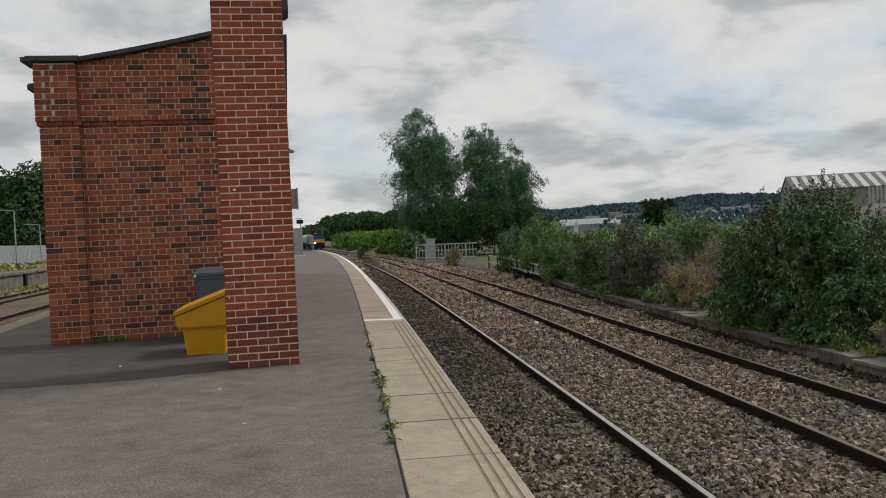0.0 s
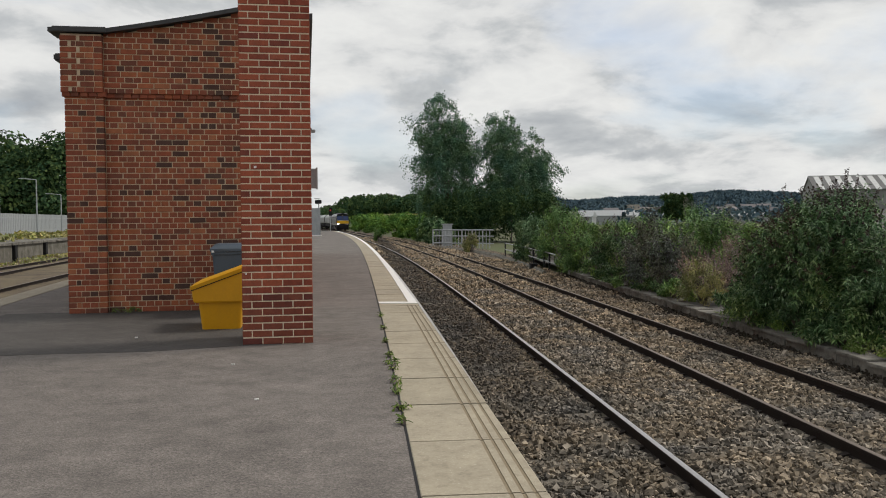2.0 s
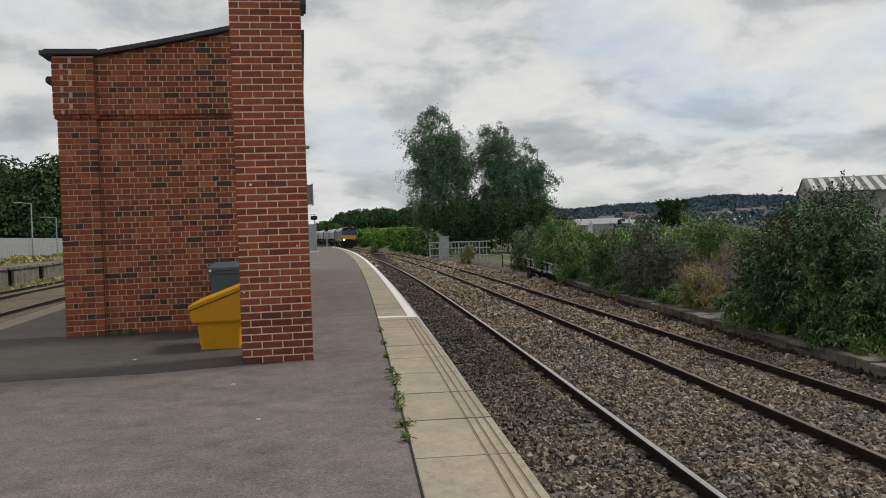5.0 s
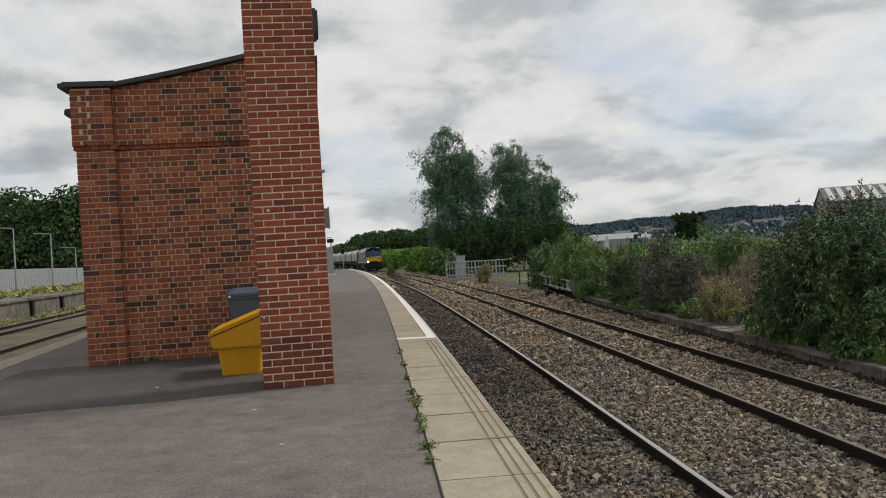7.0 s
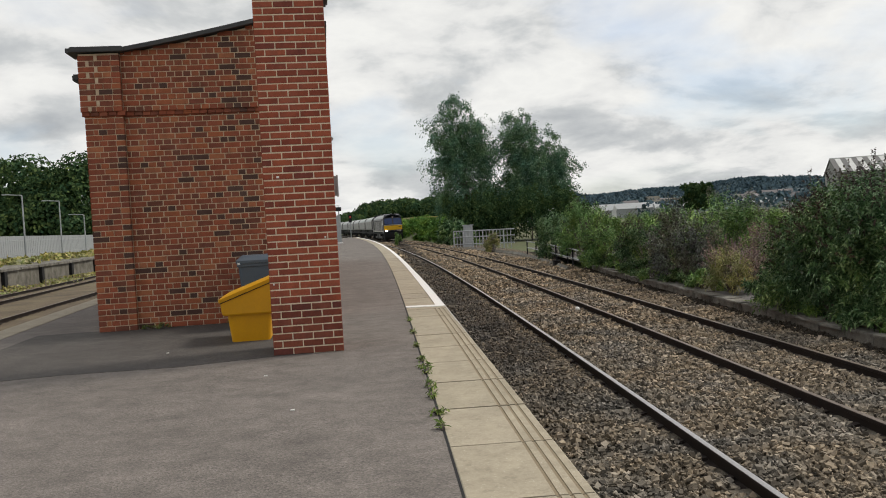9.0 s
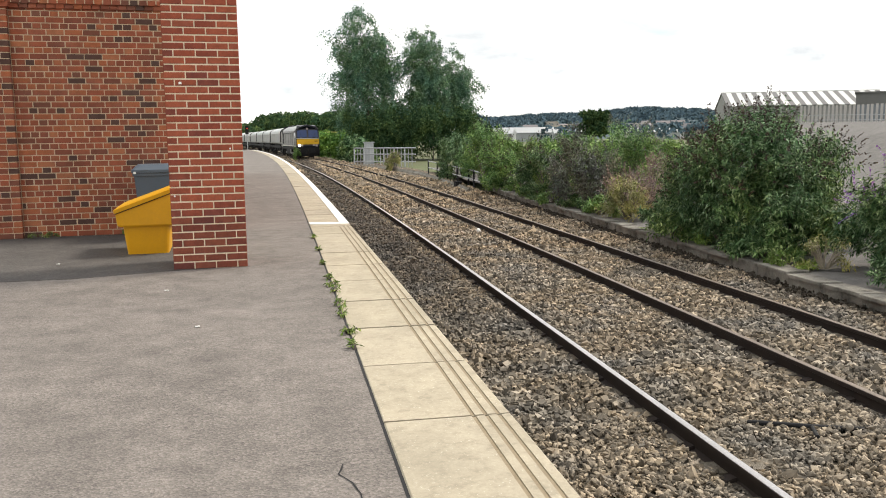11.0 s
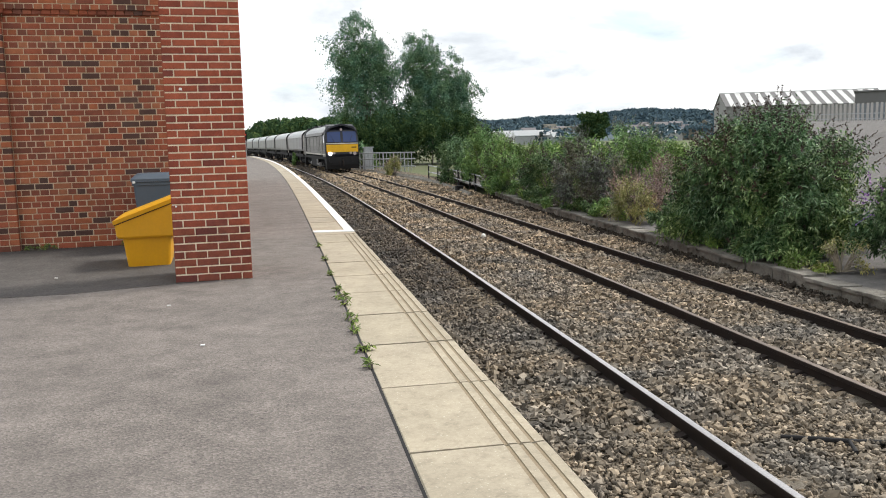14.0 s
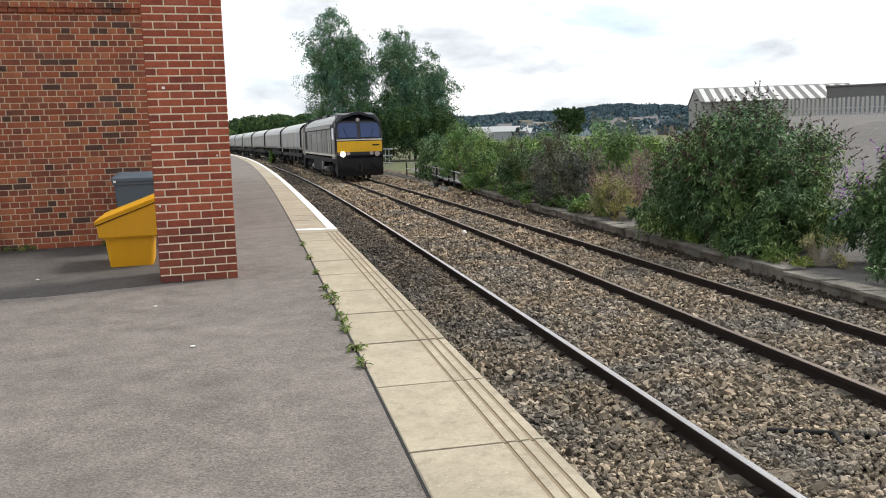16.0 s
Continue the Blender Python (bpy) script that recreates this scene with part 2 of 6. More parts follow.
def dirt_mat(name, stops, scale=0.4):
    m = Mat(name, 0.97).world_place()
    c = m.ramp(m.noise(scale, 8, 0.65), stops)
    c = m.mix(c, m.ramp(m.noise(scale * 22, 6, 0.7), [(0.3, grey(0.65)), (0.7, grey(1.3))]), 0.9, "MULTIPLY")
    m.color(c).bump(m.noise(scale * 40, 6, 0.7), 0.6, 0.03)
    return m.m


M_GROUND = dirt_mat("rough_grass_and_earth", [(0.3, (0.09, 0.085, 0.05)), (0.5, (0.085, 0.105, 0.04)), (0.7, (0.13, 0.12, 0.065))], 0.08)
M_YARD = dirt_mat("pale_gravel_yard", [(0.3, (0.095, 0.090, 0.084)), (0.7, (0.150, 0.141, 0.134))], 0.15)
M_EARTH = dirt_mat("brown_stony_earth", [(0.3, (0.075, 0.056, 0.036)), (0.5, (0.125, 0.095, 0.060)), (0.7, (0.16, 0.135, 0.075))], 0.5)
M_EARTH_DARK = dirt_mat("dark_leaf_mould", [(0.3, (0.022, 0.018, 0.014)), (0.6, (0.055, 0.044, 0.032)), (0.8, (0.11, 0.095, 0.075))], 2.0)
M_SLEEPER = dirt_mat("brown_stained_concrete", [(0.3, (0.085, 0.070, 0.052)), (0.5, (0.15, 0.128, 0.098)), (0.75, (0.21, 0.19, 0.16))], 2.4)
M_KERB = dirt_mat("stained_kerb_concrete", [(0.32, (0.060, 0.055, 0.046)), (0.46, (0.16, 0.15, 0.13)), (0.72, (0.29, 0.275, 0.24))], 2.2)
M_CONC = dirt_mat("weathered_concrete", [(0.3, (0.085, 0.078, 0.062)), (0.5, (0.16, 0.15, 0.125)), (0.75, (0.26, 0.245, 0.21))], 1.6)
M_BLACK = painted("black_underframe", (0.009, 0.009, 0.010), 0.8, 0.0, 0.25, 3, (0.025, 0.020, 0.016))
M_NAVY = painted("dark_blue_black_paint", (0.010, 0.012, 0.020), 0.4, 0.0, 0.2, 2)
M_LOCO_GREY = painted("silver_grey_loco_paint", (0.185, 0.178, 0.172), 0.45, 0.2, 0.5, 1.5)
M_LOCO_ROOF = painted("pale_loco_roof", (0.42, 0.43, 0.43), 0.5, 0.2, 0.4, 1.5)
M_YELLOW = painted("warning_yellow_paint", (0.72, 0.40, 0.010), 0.5, 0.0, 0.2, 3, (0.2, 0.12, 0.03))
M_WAGON = painted("silver_wagon_side", (0.36, 0.355, 0.35), 0.5, 0.15, 0.5, 1.2, (0.16, 0.14, 0.125))
M_WAGON_ROOF = painted("pale_wagon_roof", (0.54, 0.55, 0.55), 0.55, 0.1, 0.35, 1.2, (0.30, 0.28, 0.26))
M_LETTER = painted("faded_pale_lettering", (0.30, 0.29, 0.28), 0.5, 0, 0.5, 3)
M_CREAM = painted("cream_stripe", (0.6, 0.58, 0.52), 0.5, 0, 0.3, 3)
M_SLATE = painted("dark_lead_coping", (0.045, 0.045, 0.048), 0.6, 0, 0.4, 3, (0.11, 0.11, 0.10))
M_BIN_Y = painted("yellow_grit_bin_plastic", (0.66, 0.32, 0.006), 0.42, 0, 0.22, 3, (0.36, 0.19, 0.03), 0.04)
M_BIN_G = painted("slate_grey_plastic", (0.075, 0.098, 0.125), 0.5, 0, 0.3, 4, (0.14, 0.14, 0.14), 0.06)
M_GALV = painted("galvanised_steel", (0.42, 0.44, 0.45), 0.5, 0.6, 0.3, 6)
M_CAB = painted("pale_grey_cabinet", (0.36, 0.38, 0.39), 0.55, 0.1, 0.3, 4)


def glass_mat():
    m = Mat("tinted_cab_glass", 0.08, 0.0, 0.35)
    m.color((0.030, 0.052, 0.14))
    return m.m


M_GLASS = glass_mat()


def glow_mat(name, c, s):
    m = Mat(name, 0.4)
    m.color(c)
    m.p.inputs["Emission Color"].default_value = (*c, 1)
    m.p.inputs["Emission Strength"].default_value = s
    return m.m


M_LAMP_ON = glow_mat("lit_headlamp", (1.0, 0.93, 0.78), 9.0)
M_LAMP_DIM = glow_mat("marker_lamp", (0.30, 0.25, 0.24), 0.12)

# ---- mesh helpers ----


def link_mesh(name, verts, faces, mat, parent=None, label="", smooth=False):
    me = bpy.data.meshes.new(name)
    me.from_pydata(verts, [], faces)
    me.materials.append(mat)
    if smooth:
        me.shade_smooth()
    me.update()
    ob = new(name, me)
    if parent:
        ob.parent = parent
    return tagged(ob, label)


def part(name, bm, mat, parent=None, label="", smooth=False):
    """One mesh object out of a bmesh, under a thing or a part."""
    me = bpy.data.meshes.new(name)
    bmesh.ops.recalc_face_normals(bm, faces=bm.faces)
    bm.to_mesh(me)
    bm.free()
    me.materials.append(mat)
    if smooth:
        me.shade_smooth()
    ob = new(name, me)
    if parent:
        ob.parent = parent
    return tagged(ob, label)


def box(bm, x0, x1, y0, y1, z0, z1, bevel=0.0):
    r = bmesh.ops.create_cube(bm, size=1.0)
    for v in r["verts"]:
        v.co = ((x0 + x1) / 2 + v.co.x * (x1 - x0), (y0 + y1) / 2 + v.co.y * (y1 - y0), (z0 + z1) / 2 + v.co.z * (z1 - z0))
    if bevel:
        es = list({e for v in r["verts"] for e in v.link_edges})
        bmesh.ops.bevel(bm, geom=es, offset=bevel, segments=2, affect="EDGES")
    return bm


def boxes(*args, bevel=0.0):
    bm = bmesh.new()
    for a in args:
        box(bm, *a, bevel=bevel)
    return bm


def rod(bm, a, b, r0, r1=None, seg=10):
    a, b = Vector(a), Vector(b)
    d = b - a
    m = Matrix.Translation((a + b) / 2) @ d.to_track_quat("Z", "Y").to_matrix().to_4x4()
    bmesh.ops.create_cone(bm, cap_ends=True, segments=seg, radius1=r0, radius2=r0 if r1 is None else r1, depth=d.length, matrix=m)
    return bm


def rods(*args, seg=10):
    bm = bmesh.new()
    for a in args:
        rod(bm, *a, seg=seg)
    return bm


def prism(bm, profile, axis, lo, hi):
    """A closed outline (pairs) pushed along an axis: 'x' takes (y, z), 'y' takes (x, z), 'z' takes (x, y)."""
    def at(p, w):
        return {"x": (w, p[0], p[1]), "y": (p[0], w, p[1]), "z": (p[0], p[1], w)}[axis]
    a = [bm.verts.new(at(p, lo)) for p in profile]
    b = [bm.verts.new(at(p, hi)) for p in profile]
    n = len(profile)
    bm.faces.new(a[::-1])
    bm.faces.new(b)
    for i in range(n):
        bm.faces.new((a[i], a[(i + 1) % n], b[(i + 1) % n], b[i]))
    return bm


def prisms(axis, *args):
    bm = bmesh.new()
    for prof, lo, hi in args:
        prism(bm, prof, axis, lo, hi)
    return bm


def empty(name, label, category, group="", kind="", at=(0, 0, 0), rz=0.0):
    ob = new(name)
    ob.empty_display_size = 0.2
    ob.matrix_basis = pose(*at, 0, 0, rz)
    return tagged(ob, label, category, group, kind)


def thing(ob, label, category, group="", kind=""):
    return tagged(ob, label, category, group, kind)


def sweep(name, section, line, ys, mat, parent=None, label="", z=0.0, smooth=False):
    """A section of (offset, height) carried along x = line(y)."""
    V, F, n = [], [], len(section)
    for y in ys:
        x, s = line(y), slope(line, y)
        k = 1 / math.hypot(1, s)
        V += [(x + u * k, y - u * s * k, z + w) for u, w in section]
    for j in range(len(ys) - 1):
        for i in range(n):
            a, b = j * n + i, j * n + (i + 1) % n
            F.append((a, b, b + n, a + n))
    F += [tuple(range(n))[::-1], tuple((len(ys) - 1) * n + i for i in range(n))]
    return link_mesh(name, V, F, mat, parent, label, smooth)


def slope(line, y):
    return (line(y + 0.05) - line(y - 0.05)) / 0.1


# ---- plan of the lines ----
RAIL_Z = -0.93
BED_Z = -1.07


def far_track(y):
    """The centre of the far line: a long left-hand curve that tightens past the platform."""
    x = 5.78 + 0.0798 * y - 0.000356 * y * y
    x += 0.002 * max(0.0, y - 130) ** 1.5
    if y > 160:
        return x - 1.06
    if y > 100:
        return x - 0.55 - 0.0169 * ((y - 100) - (y - 100) ** 2 / 120)
    return x - 0.00013 * max(0.0, y - 35) ** 2


def near_track(y):
    return far_track(y) - 3.5


def edge(y):
    return 1.056 + 0.0677 * y - 0.00024 * y * y - 1.1e-6 * y ** 3


def inner(y):
    return edge(y) - 0.66


def kerb_wall(y):
    return 7.391 + 0.09385 * y + 0.00035 * y * y


def left_edge(y):
    return -4.9 - 0.032 * y


def spaced(a, b, step):
    n = max(2, int(round((b - a) / step)) + 1)
    return [a + (b - a) * i / (n - 1) for i in range(n)]


# ---- ground, track bed, platform ----
def strip(name, left, right, ys, z, mat, kind="structure", label="", cols=2, rough=0.0):
    V, F = [], []
    for y in ys:
        l, r = left(y), right(y)
        for i in range(cols):
            f = i / (cols - 1)
            x = l + (r - l) * f
            V.append((x, y, z + (rough * noise.noise((x * 1.7, y * 1.7, 3.0)) if rough else 0)))
    for j in range(len(ys) - 1):
        for i in range(cols - 1):
            a = j * cols + i
            F.append((a, a + 1, a + cols + 1, a + cols))
    ob = link_mesh(name, V, F, mat, None, "", True)
    return tagged(ob, label, name.split("_")[0], "", kind)


def build_ground():
    me = bmesh.new()
    xs = [-2500, -300, -60, -20, 0, 20, 60, 300, 2500]
    ys = [-600, -60, 0, 60, 140, 300, 800, 3000]
    g = [[me.verts.new((x, y, -1.2)) for x in xs] for y in ys]
    for j in range(len(ys) - 1):
        for i in range(len(xs) - 1):
            me.faces.new((g[j][i], g[j][i + 1], g[j + 1][i + 1], g[j + 1][i]))
    thing(part("ground", me, M_GROUND), "rough grass and earth reaching to the distance", "ground", "", "structure")
    bed = strip("track_bed", lambda y: edge(min(y, 110)) - 0.3, lambda y: kerb_wall(y) + 0.3 if y < 30 else far_track(y) + (3.2 if y < 45 or y > 90 else 5.2),
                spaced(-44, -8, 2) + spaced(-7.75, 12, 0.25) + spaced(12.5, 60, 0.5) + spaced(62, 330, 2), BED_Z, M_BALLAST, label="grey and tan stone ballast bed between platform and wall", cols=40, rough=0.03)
    bed["category"] = "track bed"


build_ground()


def build_platform():
    ys = spaced(-44, 20, 1.0) + spaced(22, 112, 2.0)
    strip("platform", left_edge, lambda y: inner(y) + 0.002, ys, 0.0, M_ASPHALT, label="worn grey asphalt railway platform surface")
    # faces under both edges
    sweep_ob = sweep("platform_wall", [(-0.06, 0.0), (-0.06, -1.3), (-0.3, -1.3), (-0.3, 0.0)], edge, ys, M_CONC, None, "", -0.07)
    tagged(sweep_ob, "sooty concrete platform face above the track", "platform wall", "", "structure")
    lw = sweep("platform_wall", [(0.0, -0.01), (0.0, -1.3), (0.3, -1.3), (0.3, -0.01)], left_edge, ys, M_CONC)
    tagged(lw, "concrete platform face along the other line", "platform wall", "", "structure")
    bm = bmesh.new()
    prism(bm, [(left_edge(112), 112), (edge(112), 112), (edge(112) - 1, 124), (left_edge(112), 124)], "z", -1.3, -0.6)
    thing(part("platform_end", bm, M_CONC), "low concrete ramp closing the platform", "platform end", "", "structure")
    # pale edging along the other side
    sweep_l = sweep("platform_edging", [(0.0, 0.006), (0.45, 0.006), (0.45, -0.05), (0.0, -0.05)], left_edge, ys, M_SLAB)
    tagged(sweep_l, "pale concrete edging along the platform", "platform edging", "", "structure")
    # darker asphalt between the pillar and the building, starting at the pillar line
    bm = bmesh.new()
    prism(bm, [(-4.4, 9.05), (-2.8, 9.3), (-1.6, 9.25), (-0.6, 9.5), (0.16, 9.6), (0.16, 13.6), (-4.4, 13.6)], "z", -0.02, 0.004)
    thing(part("asphalt_patch", bm, M_PATCH), "darker asphalt between pillar and brick building", "asphalt patch", "", "structure")


build_platform()


def build_rail(name, line, top, label, ys):
    sec = [(-0.036, 0.0), (-0.036, -0.035), (-0.010, -0.048), (-0.010, -0.125), (-0.07, -0.14), (-0.07, -0.155),
           (0.07, -0.155), (0.07, -0.14), (0.010, -0.125), (0.010, -0.048), (0.036, -0.035), (0.036, 0.0)]
    rail = sweep("rail", sec, line, ys, M_RUST, None, "", RAIL_Z)
    tagged(rail, label, "rail", "running rails", "structure")
    sweep("running_surface", [(-0.028, 0.003), (0.030, 0.003), (0.030, -0.002), (-0.028, -0.002)], line, ys, top, rail, "worn rail head", RAIL_Z)
    V, F = [], []
    y = -4.0
    while y < 45:
        x = line(y)
        for s in (-1, 1):
            b = len(V)
            x0, x1 = x + s * 0.03, x + s * 0.13
            V += [(x0, y - 0.05, RAIL_Z - 0.15), (x1, y - 0.05, RAIL_Z - 0.15), (x1, y + 0.05, RAIL_Z - 0.15), (x0, y + 0.05, RAIL_Z - 0.15),
                  (x0, y - 0.04, RAIL_Z - 0.10), (x1 - s * 0.02, y - 0.04, RAIL_Z - 0.118), (x1 - s * 0.02, y + 0.04, RAIL_Z - 0.118), (x0, y + 0.04, RAIL_Z - 0.10)]
            F += [(b + 4, b + 5, b + 6, b + 7), (b, b + 1, b + 5, b + 4), (b + 1, b + 2, b + 6, b + 5), (b + 2, b + 3, b + 7, b + 6), (b + 3, b, b + 4, b + 7)]
        y += 0.65
    tagged(link_mesh("rail_clips", V, F, M_RUST, rail, "rusty rail fastenings"), kind="stuff")


SLEEPER_Y, SLEEPER_STEP = 2.65, 0.65


def build_sleepers():
    """Concrete sleepers almost buried in the ballast under both lines."""
    first = None
    for line, label in ((near_track, "weathered concrete sleepers under the platform line"), (far_track, "weathered concrete sleepers under the far line")):
        row = empty("sleeper_row", label, "sleepers", kind="structure")
        for k in range(90):
            y = SLEEPER_Y + SLEEPER_STEP * k
            if first is None:
                ob = first = part("sleeper", boxes((-1.25, 1.25, 0.0, 0.25, -0.2, 0.0), bevel=0.015), M_SLEEPER, row)
            else:
                ob = new("sleeper", first.data)
                ob.parent = row
            ob.matrix_basis = pose(line(y), y, BED_Z + 0.014 + 0.006 * math.sin(k * 2.3), 0, 0, -math.degrees(math.atan(slope(line, y))))


build_sleepers()
RAIL_YS = spaced(-44, 60, 1.0) + spaced(62, 330, 2.0)
for ln, off, top, lab in ((near_track, -0.75, M_RAILTOP, "rusty steel rail with bright worn head under the platform"), (near_track, 0.75, M_RAILTOP, "steel rail with bright worn head on ballast"),
                          (far_track, -0.75, M_RAILTOP_DULL, "dark rusty steel rail on ballast"), (far_track, 0.75, M_RAILTOP_DULL, "dark rusty steel rail on ballast beside the wall")):
    build_rail("rail", (lambda f, o: lambda y: f(y) + o)(ln, off), top, lab, RAIL_YS)

# ---- the train ----
def front_y(t):
    return 205.0 - 9.2 * t - 0.039 * t * t


def arch(w, z_side, z_top, n=8):
    return [(w * math.cos(a), z_side + (z_top - z_side) * math.sin(a)) for a in [math.pi * i / n for i in range(n + 1)]]


def build_bogie(parent, yc, n_axle, pitch, frame_mat, wheel_list):
    bm = boxes((-1.12, -1.0, yc - pitch * (n_axle - 1) / 2 - 0.7, yc + pitch * (n_axle - 1) / 2 + 0.7, 0.45, 0.72),
               (1.0, 1.12, yc - pitch * (n_axle - 1) / 2 - 0.7, yc + pitch * (n_axle - 1) / 2 + 0.7, 0.45, 0.72),
               (-1.0, 1.0, yc - 0.3, yc + 0.3, 0.5, 0.75), bevel=0.03)
    for s in (-1, 1):
        for k in range(n_axle):
            y = yc + (k - (n_axle - 1) / 2) * pitch
            box(bm, s * 1.0 - 0.16, s * 1.0 + 0.16, y - 0.17, y + 0.17, 0.36, 0.72, 0.03)
            if k < n_axle - 1:
                rod(bm, (s * 1.08, y + pitch / 2, 0.5), (s * 1.08, y + pitch / 2, 0.95), 0.11)
    bogie = part("bogie", bm, frame_mat, parent, "grimy black bogie frame")
    for k in range(n_axle):
        y = yc + (k - (n_axle - 1) / 2) * pitch
        w = bmesh.new()
        for s in (-1, 1):
            rod(w, (s * 0.70, 0, 0), (s * 0.83, 0, 0), 0.48, seg=24)
            rod(w, (s * 0.68, 0, 0), (s * 0.71, 0, 0), 0.51, seg=24)
        rod(w, (-0.95, 0, 0), (0.95, 0, 0), 0.08)
        wheel = part("wheelset", w, M_RUST, bogie, "dark steel wheelset")
        wheel.matrix_basis = pose(0, y, 0.5)
        wheel_list.append((wheel, y))
    return bogie


LOCO_WHEELS = []


def build_loco():
    loco = empty("diesel_locomotive", "silver grey diesel freight locomotive with yellow and black front", "locomotive")
    # body shell: low hood sides between the cabs, rounded roof
    side = [(-1.32, 1.44), (-1.32, 2.95)] + [(-1.32 * math.cos(a), 2.95 + 0.93 * math.sin(a)) for a in [math.pi * i / 10 for i in range(1, 10)]] + [(1.32, 2.95), (1.32, 1.44)]
    part("body", prisms("y", (side, -8.4, 8.3)), M_LOCO_GREY, loco, "silver grey panelled body side")
    roof = [(x * 1.012, z + 0.012) for x, z in side[2:-2]]
    inner_roof = [(x * 0.9, z - 0.12) for x, z in roof[::-1]]
    part("roof", prisms("y", (roof + inner_roof, -8.3, 8.2)), M_LOCO_ROOF, loco, "pale dusty rounded roof")
    # roof fans, exhaust and panels
    for y in (-6.5, -4.6):
        part("roof_fan", rods(((0, y, 3.84), (0, y, 3.97), 0.75), seg=20), M_NAVY, loco, "dark round roof fan")
    part("roof_hatch", boxes((-0.6, 0.6, -2.6, 0.2, 3.8, 3.96), bevel=0.03), M_NAVY, loco)
    part("roof_hatch", boxes((-0.5, 0.5, 1.4, 4.2, 3.82, 3.95), bevel=0.03), M_NAVY, loco)
    # dark recess and cab side doors, panel joints and stripe
    for s in (-1, 1):
        part("side_grille", boxes((s * 1.30, s * 1.33, -8.0, -6.9, 1.65, 2.95), *[(s * 1.31, s * 1.345, -8.0, -6.9, 1.7 + k * 0.13, 1.79 + k * 0.13) for k in range(9)]), M_BLACK, loco, "black side louvres")
        for y in (-6.6, -3.4, 0.2, 3.1, 5.9):
            part("panel_joint", boxes((s * 1.30, s * 1.332, y, y + 0.035, 1.55, 3.0)), M_BLACK, loco)
        part("sill_stripe", boxes((s * 1.30, s * 1.345, -8.4, 9.6, 1.38, 1.50)), M_CREAM, loco, "pale stripe along the sill")
        # lettering bars, access doors and the dark gap behind the cab
        for k, (y, w) in enumerate(((-2.6, 0.5), (-1.95, 0.45), (-1.35, 0.5), (-0.7, 0.35), (0.55, 0.5), (1.2, 0.45), (1.8, 0.5))):
            part("lettering_bar", boxes((s * 1.32, s * 1.328, y, y + w, 2.15, 2.75)), M_LETTER, loco, "pale lettering bar")
        for y in (-5.6, -4.6, 3.6, 4.6):
            part("access_door", boxes((s * 1.30, s * 1.338, y, y + 0.85, 1.62, 2.8), bevel=0.008), M_LOCO_GREY, loco)
        part("cab_gap", boxes((s * 1.30, s * 1.34, 8.02, 8.16, 1.5, 3.2)), M_BLACK, loco, "dark gap behind the cab")
        part("roof_gutter", boxes((s * 1.29, s * 1.36, -8.4, 8.2, 2.94, 3.0)), M_BLACK, loco)
        for y in (-3.6, -3.0, 3.75, 4.3):
            part("air_tank", rods(((s * 1.18, y, 0.55), (s * 1.18, y + 0.5, 0.55), 0.16), seg=14), M_LOCO_GREY, loco)
        part("cab_door", boxes((s * 1.29, s * 1.345, 7.2, 7.9, 1.45, 3.15)), M_LOCO_GREY, loco)
        part("cab_side_window", boxes((s * 1.29, s * 1.35, 8.55, 9.35, 2.35, 3.0)), M_GLASS, loco, "dark cab side window")
        for y in (7.05, 8.05):
            part("handrail", rods(((s * 1.38, y, 1.4), (s * 1.38, y, 2.6), 0.02)), M_CREAM, loco)
        for z in (0.45, 0.75, 1.05):
            part("cab_step", boxes((s * 1.15, s * 1.38, 7.2, 7.9, z, z + 0.05)), M_BLACK, loco)
    # cabs at both ends: raked screen above an upright nose
    for e in (1, -1):
        prof = [(8.2 * e, 1.25), (10.05 * e, 1.25), (10.18 * e, 1.45), (10.15 * e, 2.32), (9.72 * e, 3.36), (9.35 * e, 3.72), (8.2 * e, 3.86)]
        bm = prisms("x", (prof, -1.325, 1.325))
        for v in bm.verts:
            if v.co.z > 3.2:
                v.co.x *= 0.80 if v.co.z > 3.6 else 0.965
        part("cab", bm, M_NAVY, loco, "dark blue-black cab")
        for s in (-1, 1):
            part("cab_side", boxes((s * 1.300, s * 1.338, min(8.2 * e, 9.55 * e), max(8.2 * e, 9.55 * e), 1.25, 2.98)), M_LOCO_GREY, loco)
        # visor arch over the screen
        vis = [(-1.28, 3.0), (-1.24, 3.3), (-0.95, 3.62), (0, 3.9), (0.95, 3.62), (1.24, 3.3), (1.28, 3.0), (1.2, 3.0), (1.15, 3.24), (0.88, 3.5), (0, 3.76), (-0.88, 3.5), (-1.15, 3.24), (-1.2, 3.0)]
        part("visor", prisms("y", (vis, min(9.2 * e, 9.9 * e), max(9.2 * e, 9.9 * e))), M_NAVY, loco)
        part("nose_panel", boxes((-1.27, 1.27, min(10.10 * e, 10.215 * e), max(10.10 * e, 10.215 * e), 1.62, 2.22), bevel=0.02), M_YELLOW, loco, "yellow warning panel")
        part("screen_sill", boxes((-1.29, 1.29, min(10.05 * e, 10.20 * e), max(10.05 * e, 10.20 * e), 2.27, 2.34)), M_CREAM, loco, "pale strip below the screens")
